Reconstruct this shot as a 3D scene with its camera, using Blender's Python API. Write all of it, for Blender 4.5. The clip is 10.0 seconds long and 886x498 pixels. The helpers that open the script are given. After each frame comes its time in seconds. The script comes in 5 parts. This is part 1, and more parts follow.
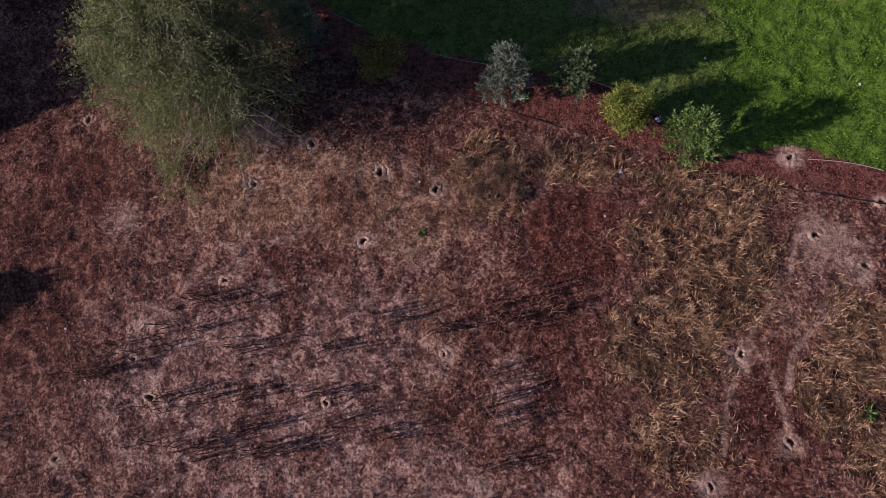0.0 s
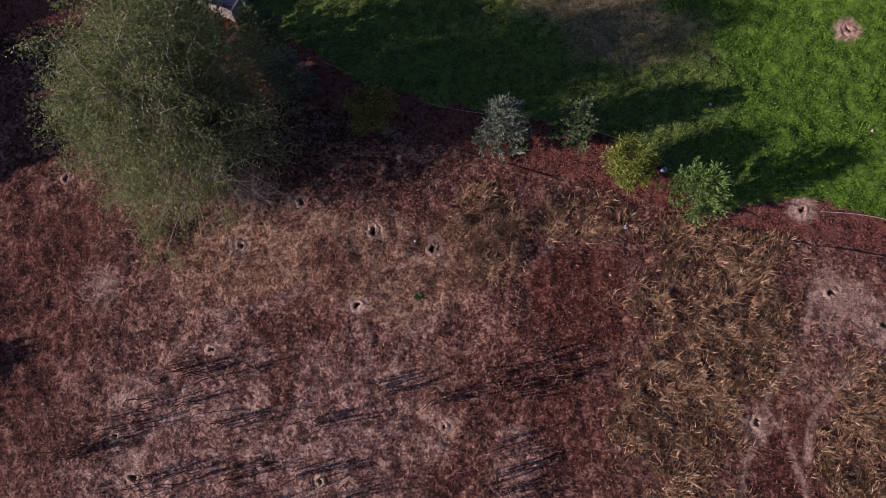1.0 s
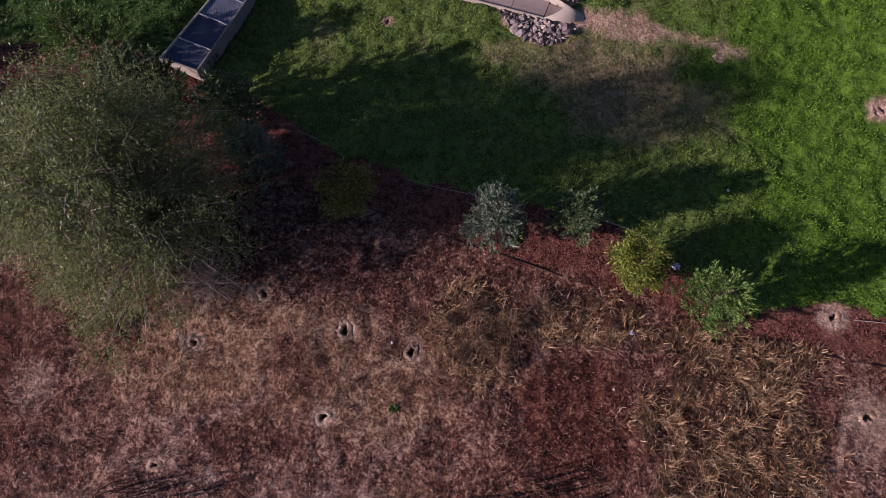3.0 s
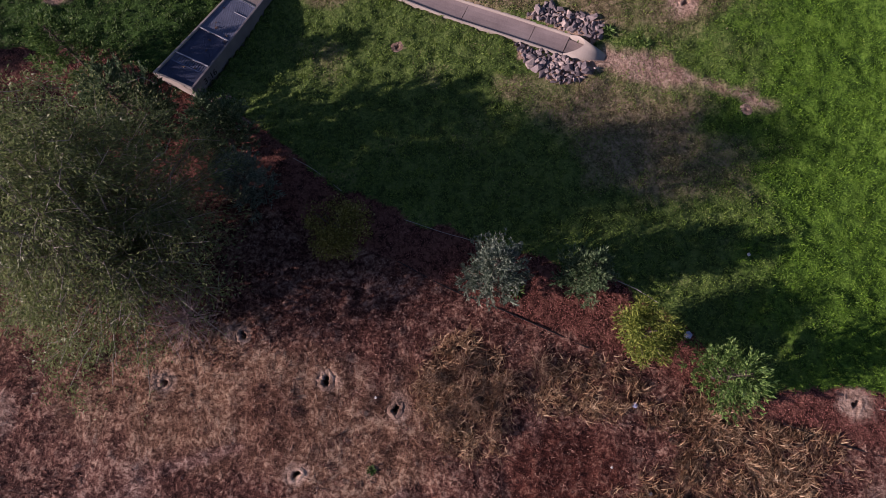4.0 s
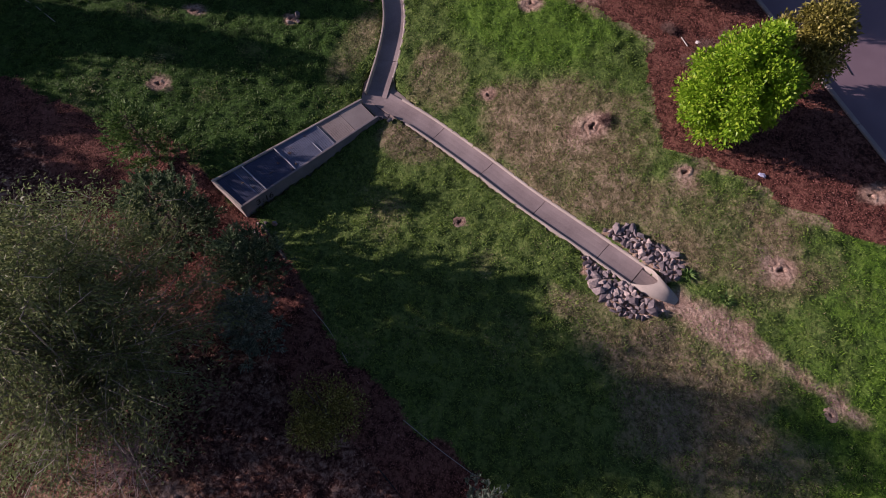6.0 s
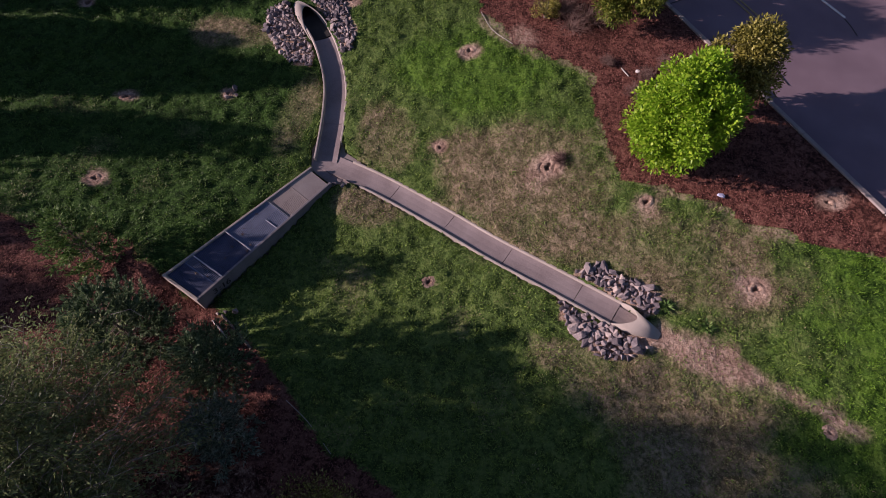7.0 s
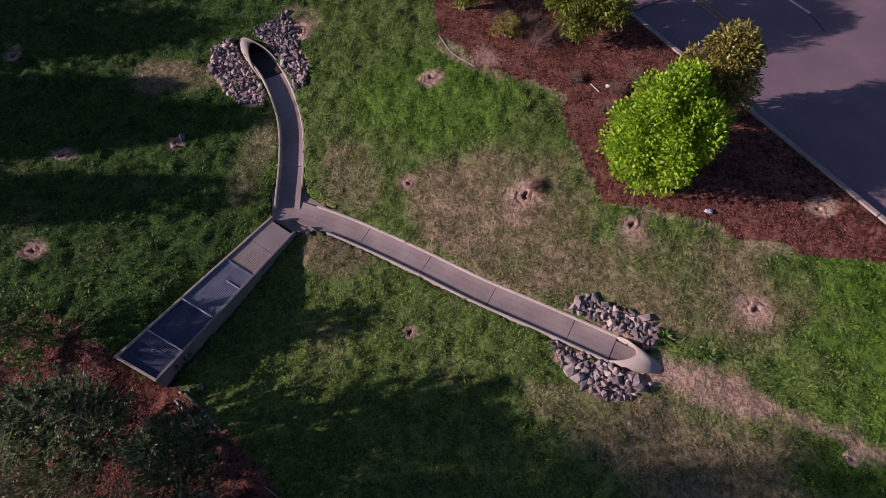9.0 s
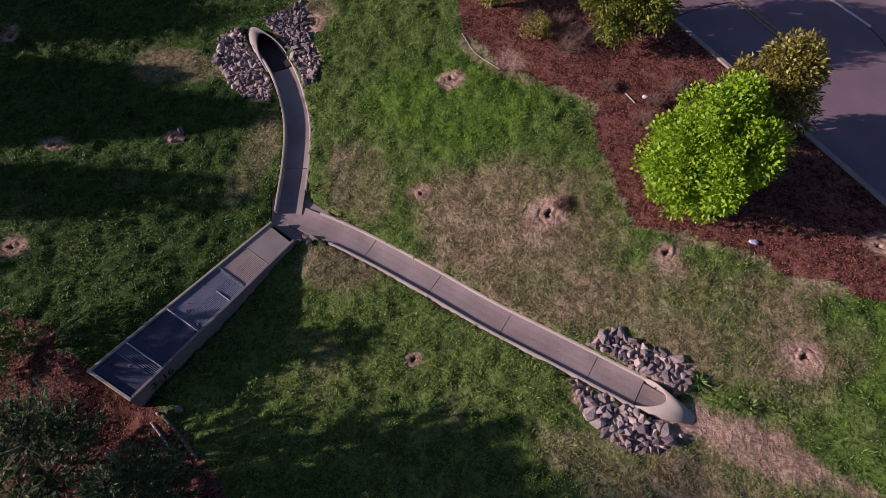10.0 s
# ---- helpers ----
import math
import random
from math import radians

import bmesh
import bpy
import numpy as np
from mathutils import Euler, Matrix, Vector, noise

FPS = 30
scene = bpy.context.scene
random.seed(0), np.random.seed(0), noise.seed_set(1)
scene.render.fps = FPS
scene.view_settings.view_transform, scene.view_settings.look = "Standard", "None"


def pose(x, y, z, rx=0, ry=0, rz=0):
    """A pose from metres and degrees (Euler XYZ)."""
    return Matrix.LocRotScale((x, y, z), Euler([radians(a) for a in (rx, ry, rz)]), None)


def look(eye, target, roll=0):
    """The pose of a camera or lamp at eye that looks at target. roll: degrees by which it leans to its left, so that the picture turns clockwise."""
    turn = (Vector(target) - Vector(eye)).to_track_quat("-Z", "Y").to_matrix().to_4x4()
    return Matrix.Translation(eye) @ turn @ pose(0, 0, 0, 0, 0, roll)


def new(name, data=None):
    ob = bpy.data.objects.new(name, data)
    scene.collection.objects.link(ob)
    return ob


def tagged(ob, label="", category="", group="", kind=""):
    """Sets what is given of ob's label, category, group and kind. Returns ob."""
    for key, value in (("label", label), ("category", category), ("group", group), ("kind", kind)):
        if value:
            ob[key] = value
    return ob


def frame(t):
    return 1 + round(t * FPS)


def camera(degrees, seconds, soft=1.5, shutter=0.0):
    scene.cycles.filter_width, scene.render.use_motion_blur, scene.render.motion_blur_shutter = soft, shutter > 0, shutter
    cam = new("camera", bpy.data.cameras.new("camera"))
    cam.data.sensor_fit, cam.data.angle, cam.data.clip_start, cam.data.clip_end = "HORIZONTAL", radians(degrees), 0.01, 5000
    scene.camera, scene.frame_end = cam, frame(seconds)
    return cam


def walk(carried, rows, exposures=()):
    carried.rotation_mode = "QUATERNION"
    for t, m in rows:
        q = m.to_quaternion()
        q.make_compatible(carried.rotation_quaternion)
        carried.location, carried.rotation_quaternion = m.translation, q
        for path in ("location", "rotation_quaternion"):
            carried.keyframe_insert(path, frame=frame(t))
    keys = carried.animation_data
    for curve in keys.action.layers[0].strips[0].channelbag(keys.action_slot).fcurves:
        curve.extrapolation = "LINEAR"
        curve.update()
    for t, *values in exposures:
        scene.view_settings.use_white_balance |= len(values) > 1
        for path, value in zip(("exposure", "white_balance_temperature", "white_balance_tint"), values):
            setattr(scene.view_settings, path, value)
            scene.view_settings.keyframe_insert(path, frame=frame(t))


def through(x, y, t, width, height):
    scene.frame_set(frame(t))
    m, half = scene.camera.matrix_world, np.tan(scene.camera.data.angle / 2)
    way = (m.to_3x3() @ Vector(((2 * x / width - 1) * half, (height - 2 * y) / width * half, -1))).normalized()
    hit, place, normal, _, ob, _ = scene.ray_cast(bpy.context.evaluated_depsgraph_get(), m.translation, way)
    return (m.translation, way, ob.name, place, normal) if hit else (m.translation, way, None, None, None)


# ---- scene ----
cam = camera(78.8, 10.0, soft=0.5)
PATH = [
    (0, (0.147, 0.116, 14.416), (0.128, 0.534, 12.46), -2.3),
    (0.5, (0.083, 0.856, 14.357), (0.076, 1.276, 12.402), -1.5),
    (1, (0.124, 1.592, 14.087), (0.119, 2.021, 12.134), -1.4),
    (1.5, (0.208, 2.297, 13.927), (0.197, 2.759, 11.981), -0.9),
    (2, (0.317, 2.944, 13.663), (0.306, 3.412, 11.719), -0.6),
    (3.5, (0.535, 4.144, 12.725), (0.538, 4.631, 10.785), 0.7),
    (4, (0.631, 4.787, 12.484), (0.607, 5.278, 10.546), 1.5),
    (4.2, (0.69, 5.039, 12.41), (0.637, 5.521, 10.47), 1.9),
    (4.5, (0.733, 5.443, 12.306), (0.619, 5.907, 10.363), 3.6),
    (4.7, (0.725, 5.696, 12.243), (0.603, 6.159, 10.301), 5.1),
    (5, (0.746, 6.03, 12.166), (0.607, 6.494, 10.225), 4.9),
    (5.5, (0.69, 6.585, 11.983), (0.547, 7.053, 10.043), 5.1),
    (5.7, (0.624, 6.847, 11.937), (0.452, 7.388, 10.019), 4.5),
    (5.8, (0.613, 6.943, 11.928), (0.407, 7.567, 10.039), 4.0),
    (5.9, (0.586, 7.009, 11.914), (0.348, 7.722, 10.061), 3.8),
    (6, (0.573, 7.06, 11.914), (0.298, 7.858, 10.101), 3.5),
    (6.2, (0.53, 7.152, 11.895), (0.221, 8.038, 10.129), 3.3),
    (7.3, (0.332, 8.072, 11.855), (0.175, 9.006, 10.093), 1.0),
    (7.5, (0.318, 8.175, 11.826), (0.177, 9.118, 10.068), 0.7),
    (8, (0.238, 8.429, 11.809), (0.113, 9.381, 10.054), 0.7),
    (8.5, (0.185, 8.643, 11.759), (0.063, 9.604, 10.009), 0.7),
    (9, (0.147, 8.892, 11.489), (0.024, 9.855, 9.74), 0.8),
    (9.5, (0.086, 9.249, 11.125), (-0.048, 10.211, 9.377), 1.1),
    (10, (0.018, 9.707, 10.732), (-0.148, 10.665, 8.984), 1.5),
]
walk(cam, [(t, look(eye, target, roll)) for t, eye, target, roll in PATH], [(0, 0.17, 6500, 38), (10, 0.17, 6500, 38)])

# ---- world, sun, exposure ----
SUN_EL, SHADOW_AZ = 18.0, 14.0
world = bpy.data.worlds.new("sky")
scene.world = world
world.use_nodes = True
wn = world.node_tree.nodes
sky = wn.new("ShaderNodeTexSky")
sky.sky_type, sky.sun_disc = "NISHITA", False
sky.ozone_density, sky.air_density = 4.0, 1.2
sky.sun_elevation, sky.sun_rotation = radians(SUN_EL), radians(270 - SHADOW_AZ)
wn["Background"].inputs[1].default_value = 0.062
world.node_tree.links.new(sky.outputs[0], wn["Background"].inputs[0])
sun = new("sun", bpy.data.lights.new("sun", "SUN"))
sun.data.energy, sun.data.angle, sun.data.color = 5.0, radians(0.6), (1.0, 0.9, 0.78)
sd = Vector((math.cos(radians(SHADOW_AZ)), math.sin(radians(SHADOW_AZ)), -math.tan(radians(SUN_EL))))
sun.matrix_world = look((-30, 0, 30), Vector((-30, 0, 30)) + sd)


# ---- small tools ----
RNG = np.random.default_rng(7)


def np_mesh(name, verts, faces, smooth=False):
    """A mesh from arrays; faces all have the same number of corners."""
    verts, faces = np.asarray(verts, np.float32), np.asarray(faces, np.int32)
    me = bpy.data.meshes.new(name)
    k = faces.shape[1]
    me.vertices.add(len(verts))
    me.vertices.foreach_set("co", verts.ravel())
    me.loops.add(faces.size)
    me.loops.foreach_set("vertex_index", faces.ravel())
    me.polygons.add(len(faces))
    me.polygons.foreach_set("loop_start", np.arange(0, faces.size, k, dtype=np.int32))
    if smooth:
        me.polygons.foreach_set("use_smooth", np.ones(len(faces), bool))
    me.update(calc_edges=True)
    return me


def part(name, me, material, parent=None, label=""):
    """Links a mesh or a bmesh as one object, under a thing where one is given."""
    if isinstance(me, bmesh.types.BMesh):
        bm, me = me, bpy.data.meshes.new(name)
        bm.to_mesh(me)
        bm.free()
    if material and not me.materials:
        me.materials.append(material)
    ob = new(name, me)
    ob.parent = parent
    return tagged(ob, label)


def thing(name, place, label, category, group="", kind=""):
    ob = new(name)
    ob.location = place
    ob.empty_display_size = 0.2
    return tagged(ob, label, category, group, kind)


def box_bm(sx, sy, sz, bevel=0.0, bm=None, m=None):
    bm = bm or bmesh.new()
    made = bmesh.ops.create_cube(bm, size=1.0, matrix=(m or Matrix()) @ Matrix.Diagonal((sx, sy, sz, 1)))
    if bevel:
        edges = list({e for v in made["verts"] for e in v.link_edges})
        bmesh.ops.bevel(bm, geom=edges, offset=bevel, segments=1, affect="EDGES")
    return bm


def tubes(paths, sides=5):
    """Tapered tubes: each path is a list of (x, y, z, radius)."""
    vs, fs = [], []
    for p in paths:
        p = np.asarray(p, float)
        base = len(vs)
        for i in range(len(p)):
            d = p[min(i + 1, len(p) - 1), :3] - p[max(i - 1, 0), :3]
            d = d / (np.linalg.norm(d) + 1e-9)
            a = np.cross(d, (0.3, 0.9, 0.31))
            a /= np.linalg.norm(a) + 1e-9
            b = np.cross(d, a)
            for k in range(sides):
                w = 2 * math.pi * k / sides
                vs.append(p[i, :3] + p[i, 3] * (math.cos(w) * a + math.sin(w) * b))
        for i in range(len(p) - 1):
            for k in range(sides):
                q = base + i * sides
                fs.append((q + k, q + (k + 1) % sides, q + sides + (k + 1) % sides, q + sides + k))
    return np_mesh("tubes", np.array(vs), np.array(fs), True)


def vnoise(x, y, s, seed=0):
    """Smooth value noise, 0 to 1, at cell size s."""
    x, y = np.asarray(x, float) / s, np.asarray(y, float) / s
    xi, yi = np.floor(x), np.floor(y)
    fx, fy = x - xi, y - yi
    fx, fy = fx * fx * (3 - 2 * fx), fy * fy * (3 - 2 * fy)

    def h(a, b):
        v = np.sin(a * 127.1 + b * 311.7 + seed * 74.7) * 43758.5453
        return v - np.floor(v)

    return (h(xi, yi) * (1 - fx) + h(xi + 1, yi) * fx) * (1 - fy) + (h(xi, yi + 1) * (1 - fx) + h(xi + 1, yi + 1) * fx) * fy


def rough_noise(x, y, s, seed=0):
    """Value noise laid three times over itself at odd angles, so that no grid shows."""
    total = np.zeros(np.shape(x))
    for a, k in ((0.4, 1.0), (1.37, 0.71), (2.31, 0.53)):
        total = total + vnoise(x * math.cos(a) - y * math.sin(a) + 7.3 * a, x * math.sin(a) + y * math.cos(a), s * k, seed + a) / 3
    return 0.5 + (total - 0.5) * 1.5


def step(a, b, v):
    t = np.clip((v - a) / (b - a), 0, 1)
    return t * t * (3 - 2 * t)


def seg_dist(x, y, pts):
    """The distance to a polyline, and the place along it."""
    best = np.full(np.shape(x), 1e9)
    along = np.zeros(np.shape(x))
    run = 0.0
    for (ax, ay), (bx, by) in zip(pts, pts[1:]):
        ux, uy = bx - ax, by - ay
        L = math.hypot(ux, uy)
        t = np.clip(((x - ax) * ux + (y - ay) * uy) / (L * L), 0, 1)
        d = np.hypot(x - ax - t * ux, y - ay - t * uy)
        near = d < best
        best, along = np.where(near, d, best), np.where(near, run + t * L, along)
        run += L
    return best, along


def inside(x, y, poly):
    r = np.zeros(np.shape(x), bool)
    for (ax, ay), (bx, by) in zip(poly, poly[1:] + poly[:1]):
        cross = ((ay > y) != (by > y)) & (x < (bx - ax) * (y - ay) / (by - ay + 1e-12) + ax)
        r ^= cross
    return r


# ---- materials ----
def node_mat(name):
    m = bpy.data.materials.new(name)
    m.use_nodes = True
    return m, m.node_tree.nodes, m.node_tree.links, m.node_tree.nodes["Principled BSDF"]


def set_ramp(ramp, stops):
    el = ramp.color_ramp.elements
    while len(el) < len(stops):
        el.new(0.5)
    for e, (p, c) in zip(el, stops):
        e.position, e.color = p, (*c, 1)


def plain(name, stops, scale=6.0, fine=60.0, rough=0.85, bump=0.3, metal=0.0, vary="", spread=0.35, spec=0.3, depth=0.01):
    """A surface with variation at two scales; vary: 'island' or 'object' shifts each piece's tone."""
    m, n, l, b = node_mat(name)
    co = n.new("ShaderNodeTexCoord")
    n1, n2 = n.new("ShaderNodeTexNoise"), n.new("ShaderNodeTexNoise")
    n1.inputs["Scale"].default_value, n2.inputs["Scale"].default_value = scale, fine
    n1.inputs["Detail"].default_value, n2.inputs["Detail"].default_value = 4, 3
    mix = n.new("ShaderNodeMix")
    mix.inputs[0].default_value = 0.4
    for q in (n1, n2):
        l.new(co.outputs["Object"], q.inputs["Vector"])
    l.new(n1.outputs["Fac"], mix.inputs[2])
    l.new(n2.outputs["Fac"], mix.inputs[3])
    out = mix.outputs[0]
    if vary:
        src = n.new("ShaderNodeNewGeometry" if vary == "island" else "ShaderNodeObjectInfo")
        add = n.new("ShaderNodeMath")
        add.operation = "MULTIPLY_ADD"
        l.new(src.outputs["Random Per Island" if vary == "island" else "Random"], add.inputs[0])
        add.inputs[1].default_value = spread
        l.new(out, add.inputs[2])
        sub = n.new("ShaderNodeMath")
        sub.operation = "SUBTRACT"
        l.new(add.outputs[0], sub.inputs[0])
        sub.inputs[1].default_value = spread / 2
        out = sub.outputs[0]
    ramp = n.new("ShaderNodeValToRGB")
    set_ramp(ramp, stops)
    l.new(out, ramp.inputs[0])
    l.new(ramp.outputs[0], b.inputs["Base Color"])
    b.inputs["Roughness"].default_value, b.inputs["Metallic"].default_value = rough, metal
    b.inputs["Specular IOR Level"].default_value = spec
    if bump:
        bp = n.new("ShaderNodeBump")
        bp.inputs["Strength"].default_value, bp.inputs["Distance"].default_value = bump, depth
        l.new(mix.outputs[0], bp.inputs["Height"])
        l.new(bp.outputs[0], b.inputs["Normal"])
    return m


def leafy(name, stops, through=0.25, rough=0.55, clump=0.0, size=6.0):
    """Leaves or blades: each its own tone, drawn together in clumps of like tone; some light passes through."""
    m, n, l, b = node_mat(name)
    geo, ramp = n.new("ShaderNodeNewGeometry"), n.new("ShaderNodeValToRGB")
    set_ramp(ramp, stops)
    tone = geo.outputs["Random Per Island"]
    if clump:
        co, noi = n.new("ShaderNodeTexCoord"), n.new("ShaderNodeTexNoise")
        noi.inputs["Scale"].default_value, noi.inputs["Detail"].default_value, noi.inputs["Roughness"].default_value = size, 4, 0.65
        l.new(co.outputs["Object"], noi.inputs["Vector"])
        sway, total = n.new("ShaderNodeMath"), n.new("ShaderNodeMath")
        sway.operation = total.operation = "MULTIPLY_ADD"
        l.new(noi.outputs["Fac"], sway.inputs[0])
        sway.inputs[1].default_value, sway.inputs[2].default_value = clump, 0.5 - 0.275 - clump / 2
        l.new(tone, total.inputs[0])
        total.inputs[1].default_value = 0.55
        l.new(sway.outputs[0], total.inputs[2])
        tone = total.outputs[0]
    l.new(tone, ramp.inputs[0])
    l.new(ramp.outputs[0], b.inputs["Base Color"])
    b.inputs["Roughness"].default_value = rough
    b.inputs["Specular IOR Level"].default_value = 0.25
    if through:
        tr, mix = n.new("ShaderNodeBsdfTranslucent"), n.new("ShaderNodeMixShader")
        l.new(ramp.outputs[0], tr.inputs["Color"])
        mix.inputs[0].default_value = through
        l.new(b.outputs[0], mix.inputs[1])
        l.new(tr.outputs[0], mix.inputs[2])
        l.new(mix.outputs[0], n["Material Output"].inputs["Surface"])
    return m


CONCRETE = plain("concrete", [(0.25, (0.23, 0.19, 0.18)), (0.5, (0.34, 0.29, 0.27)), (0.75, (0.42, 0.37, 0.34))], 2.2, 45, 0.9, 0.25)
CONCRETE_LIGHT = plain("pale_concrete", [(0.25, (0.3, 0.26, 0.23)), (0.6, (0.43, 0.38, 0.34)), (0.8, (0.53, 0.47, 0.42))], 3, 60, 0.9, 0.25)
CHANNEL_FLOOR = plain("channel_floor", [(0.3, (0.185, 0.148, 0.145)), (0.5, (0.285, 0.235, 0.23)), (0.72, (0.38, 0.32, 0.31))], 1.6, 50, 0.9, 0.2)
PALE_STEEL = plain("pale_galvanised_steel", [(0.3, (0.5, 0.5, 0.52)), (0.7, (0.7, 0.7, 0.72))], 5, 80, 0.55, 0.1, 0.3)
STEEL = plain("galvanised_steel", [(0.3, (0.3, 0.31, 0.33)), (0.7, (0.5, 0.51, 0.53))], 5, 80, 0.45, 0.1, 0.7)
# near-black: shade inside the pipes and under the grates, put into the colour
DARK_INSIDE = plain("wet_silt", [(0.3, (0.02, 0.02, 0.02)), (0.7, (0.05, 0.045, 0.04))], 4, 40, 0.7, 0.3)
STONE = plain("riprap_stone", [(0.22, (0.09, 0.075, 0.085)), (0.5, (0.2, 0.17, 0.18)), (0.68, (0.34, 0.28, 0.27)), (0.85, (0.55, 0.45, 0.4))], 7, 60, 0.85, 0.5, 0, "object", 0.6)
ASPHALT = plain("asphalt", [(0.3, (0.178, 0.126, 0.15)), (0.55, (0.218, 0.157, 0.186)), (0.75, (0.262, 0.196, 0.226))], 1.2, 120, 0.9, 0.4)
YELLOW = plain("worn_yellow_paint", [(0.3, (0.2, 0.15, 0.1)), (0.55, (0.34, 0.26, 0.12)), (0.8, (0.45, 0.36, 0.18))], 9, 70, 0.8, 0.1)
WHITE = plain("white_paint", [(0.3, (0.5, 0.48, 0.46)), (0.7, (0.8, 0.78, 0.76))], 9, 70, 0.7, 0.1)
BLACK = plain("black_plastic", [(0.3, (0.008, 0.008, 0.009)), (0.7, (0.02, 0.02, 0.022))], 9, 70, 0.5, 0.1)
FADED_BLACK = plain("faded_black_paint", [(0.3, (0.012, 0.012, 0.013)), (0.7, (0.03, 0.03, 0.03))], 9, 70, 0.8, 0.1)
DEAD_STEM = plain("dead_brown_stems", [(0.3, (0.11, 0.06, 0.042)), (0.55, (0.24, 0.15, 0.1)), (0.75, (0.5, 0.36, 0.25))], 14, 70, 0.95, 0.3, 0, "object", 0.5)
CORD = plain("pale_cord", [(0.3, (0.3, 0.27, 0.25)), (0.7, (0.5, 0.46, 0.43))], 20, 90, 0.8, 0.1)
DIRT = plain("pale_dug_soil", [(0.25, (0.2, 0.13, 0.1)), (0.5, (0.36, 0.25, 0.195)), (0.78, (0.52, 0.4, 0.32))], 11, 70, 0.95, 0.7)
BARK = plain("bark", [(0.3, (0.09, 0.07, 0.06)), (0.7, (0.2, 0.165, 0.14))], 14, 70, 0.95, 0.6)
TWIG = plain("grey_twigs", [(0.3, (0.24, 0.21, 0.19)), (0.7, (0.48, 0.44, 0.4))], 14, 70, 0.95, 0.3)
PURPLE_TWIG = plain("bare_purple_twigs", [(0.3, (0.13, 0.075, 0.065)), (0.7, (0.32, 0.21, 0.18))], 14, 70, 0.95, 0.3)
BRUSHWOOD = plain("brown_grey_twigs", [(0.3, (0.08, 0.075, 0.05)), (0.6, (0.15, 0.14, 0.1)), (0.85, (0.42, 0.39, 0.33))], 9, 70, 0.95, 0.3, 0, "island", 0.5)
PALE_TWIG = plain("pale_purple_twigs", [(0.3, (0.27, 0.19, 0.19)), (0.7, (0.5, 0.39, 0.38))], 14, 70, 0.95, 0.3)

L_BLUE = leafy("blue_spruce_needles", [(0.0, (0.05, 0.085, 0.06)), (0.5, (0.145, 0.2, 0.145)), (1.0, (0.36, 0.42, 0.33))], 0.15)
L_SPRUCE = leafy("spruce_needles", [(0.0, (0.03, 0.08, 0.02)), (0.5, (0.1, 0.2, 0.05)), (1.0, (0.26, 0.4, 0.12))], 0.2)
L_TEAL = leafy("dark_spruce_needles", [(0.0, (0.035, 0.075, 0.035)), (0.5, (0.1, 0.17, 0.08)), (1.0, (0.26, 0.35, 0.19))], 0.2)
L_YELLOW = leafy("yellow_green_leaves", [(0.0, (0.05, 0.085, 0.012)), (0.5, (0.15, 0.205, 0.035)), (1.0, (0.34, 0.39, 0.09))])
L_WILLOW = leafy("willow_leaves", [(0.0, (0.06, 0.094, 0.037)), (0.4, (0.142, 0.195, 0.073)), (0.8, (0.27, 0.325, 0.143)), (1.0, (0.58, 0.59, 0.4))], 0.45, 0.45, 0.7, 2.2)
L_BRIGHT = leafy("bright_green_leaves", [(0.0, (0.07, 0.17, 0.01)), (0.45, (0.21, 0.41, 0.02)), (0.85, (0.44, 0.6, 0.06)), (1.0, (0.66, 0.74, 0.16))], 0.35, 0.4, 0.5, 3.0)
L_OLIVE = leafy("olive_yellow_leaves", [(0.0, (0.09, 0.085, 0.02)), (0.5, (0.21, 0.2, 0.04)), (0.85, (0.38, 0.35, 0.08)), (1.0, (0.6, 0.55, 0.22))], 0.3)
L_GRASS = leafy("grass_blades", [(0.0, (0.05, 0.095, 0.022)), (0.4, (0.135, 0.235, 0.042)), (0.8, (0.245, 0.36, 0.072)), (1.0, (0.42, 0.42, 0.18))], 0.32, 0.55, 0.9, 6.0)
# greener grass, made darker too for the western slope's dimness
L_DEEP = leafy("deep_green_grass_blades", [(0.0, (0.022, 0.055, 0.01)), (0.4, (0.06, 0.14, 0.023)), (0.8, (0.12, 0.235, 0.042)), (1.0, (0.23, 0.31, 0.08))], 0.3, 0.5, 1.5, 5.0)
L_LUSH = leafy("lush_grass_blades", [(0.0, (0.05, 0.12, 0.012)), (0.4, (0.115, 0.255, 0.022)), (0.8, (0.185, 0.35, 0.036)), (1.0, (0.3, 0.4, 0.08))], 0.32, 0.55, 1.4, 5.0)
L_DRYGRASS = leafy("dry_grass_blades", [(0.0, (0.13, 0.115, 0.055)), (0.3, (0.31, 0.24, 0.15)), (0.6, (0.2, 0.235, 0.07)), (1.0, (0.62, 0.5, 0.36))], 0.25, 0.6, 0.8, 6.0)
L_STRAW = leafy("straw", [(0.0, (0.11, 0.052, 0.033)), (0.3, (0.23, 0.122, 0.07)), (0.55, (0.5, 0.325, 0.185)), (1.0, (0.95, 0.78, 0.54))], 0.2, 0.7, 0.7, 4.0)
L_FIELD = leafy("field_litter", [(0.0, (0.06, 0.022, 0.018)), (0.4, (0.155, 0.067, 0.052)), (0.75, (0.28, 0.15, 0.115)), (1.0, (0.56, 0.39, 0.3))], 0.0, 0.85, 2.2, 7.0)
L_MULCH = leafy("bark_chips", [(0.0, (0.07, 0.025, 0.02)), (0.4, (0.215, 0.078, 0.062)), (0.8, (0.36, 0.15, 0.12)), (1.0, (0.55, 0.35, 0.29))], 0.0, 0.85, 1.0, 9.0)
L_REED = leafy("dead_reeds", [(0.0, (0.05, 0.025, 0.018)), (0.5, (0.12, 0.065, 0.045)), (1.0, (0.25, 0.15, 0.1))], 0.0, 0.8)

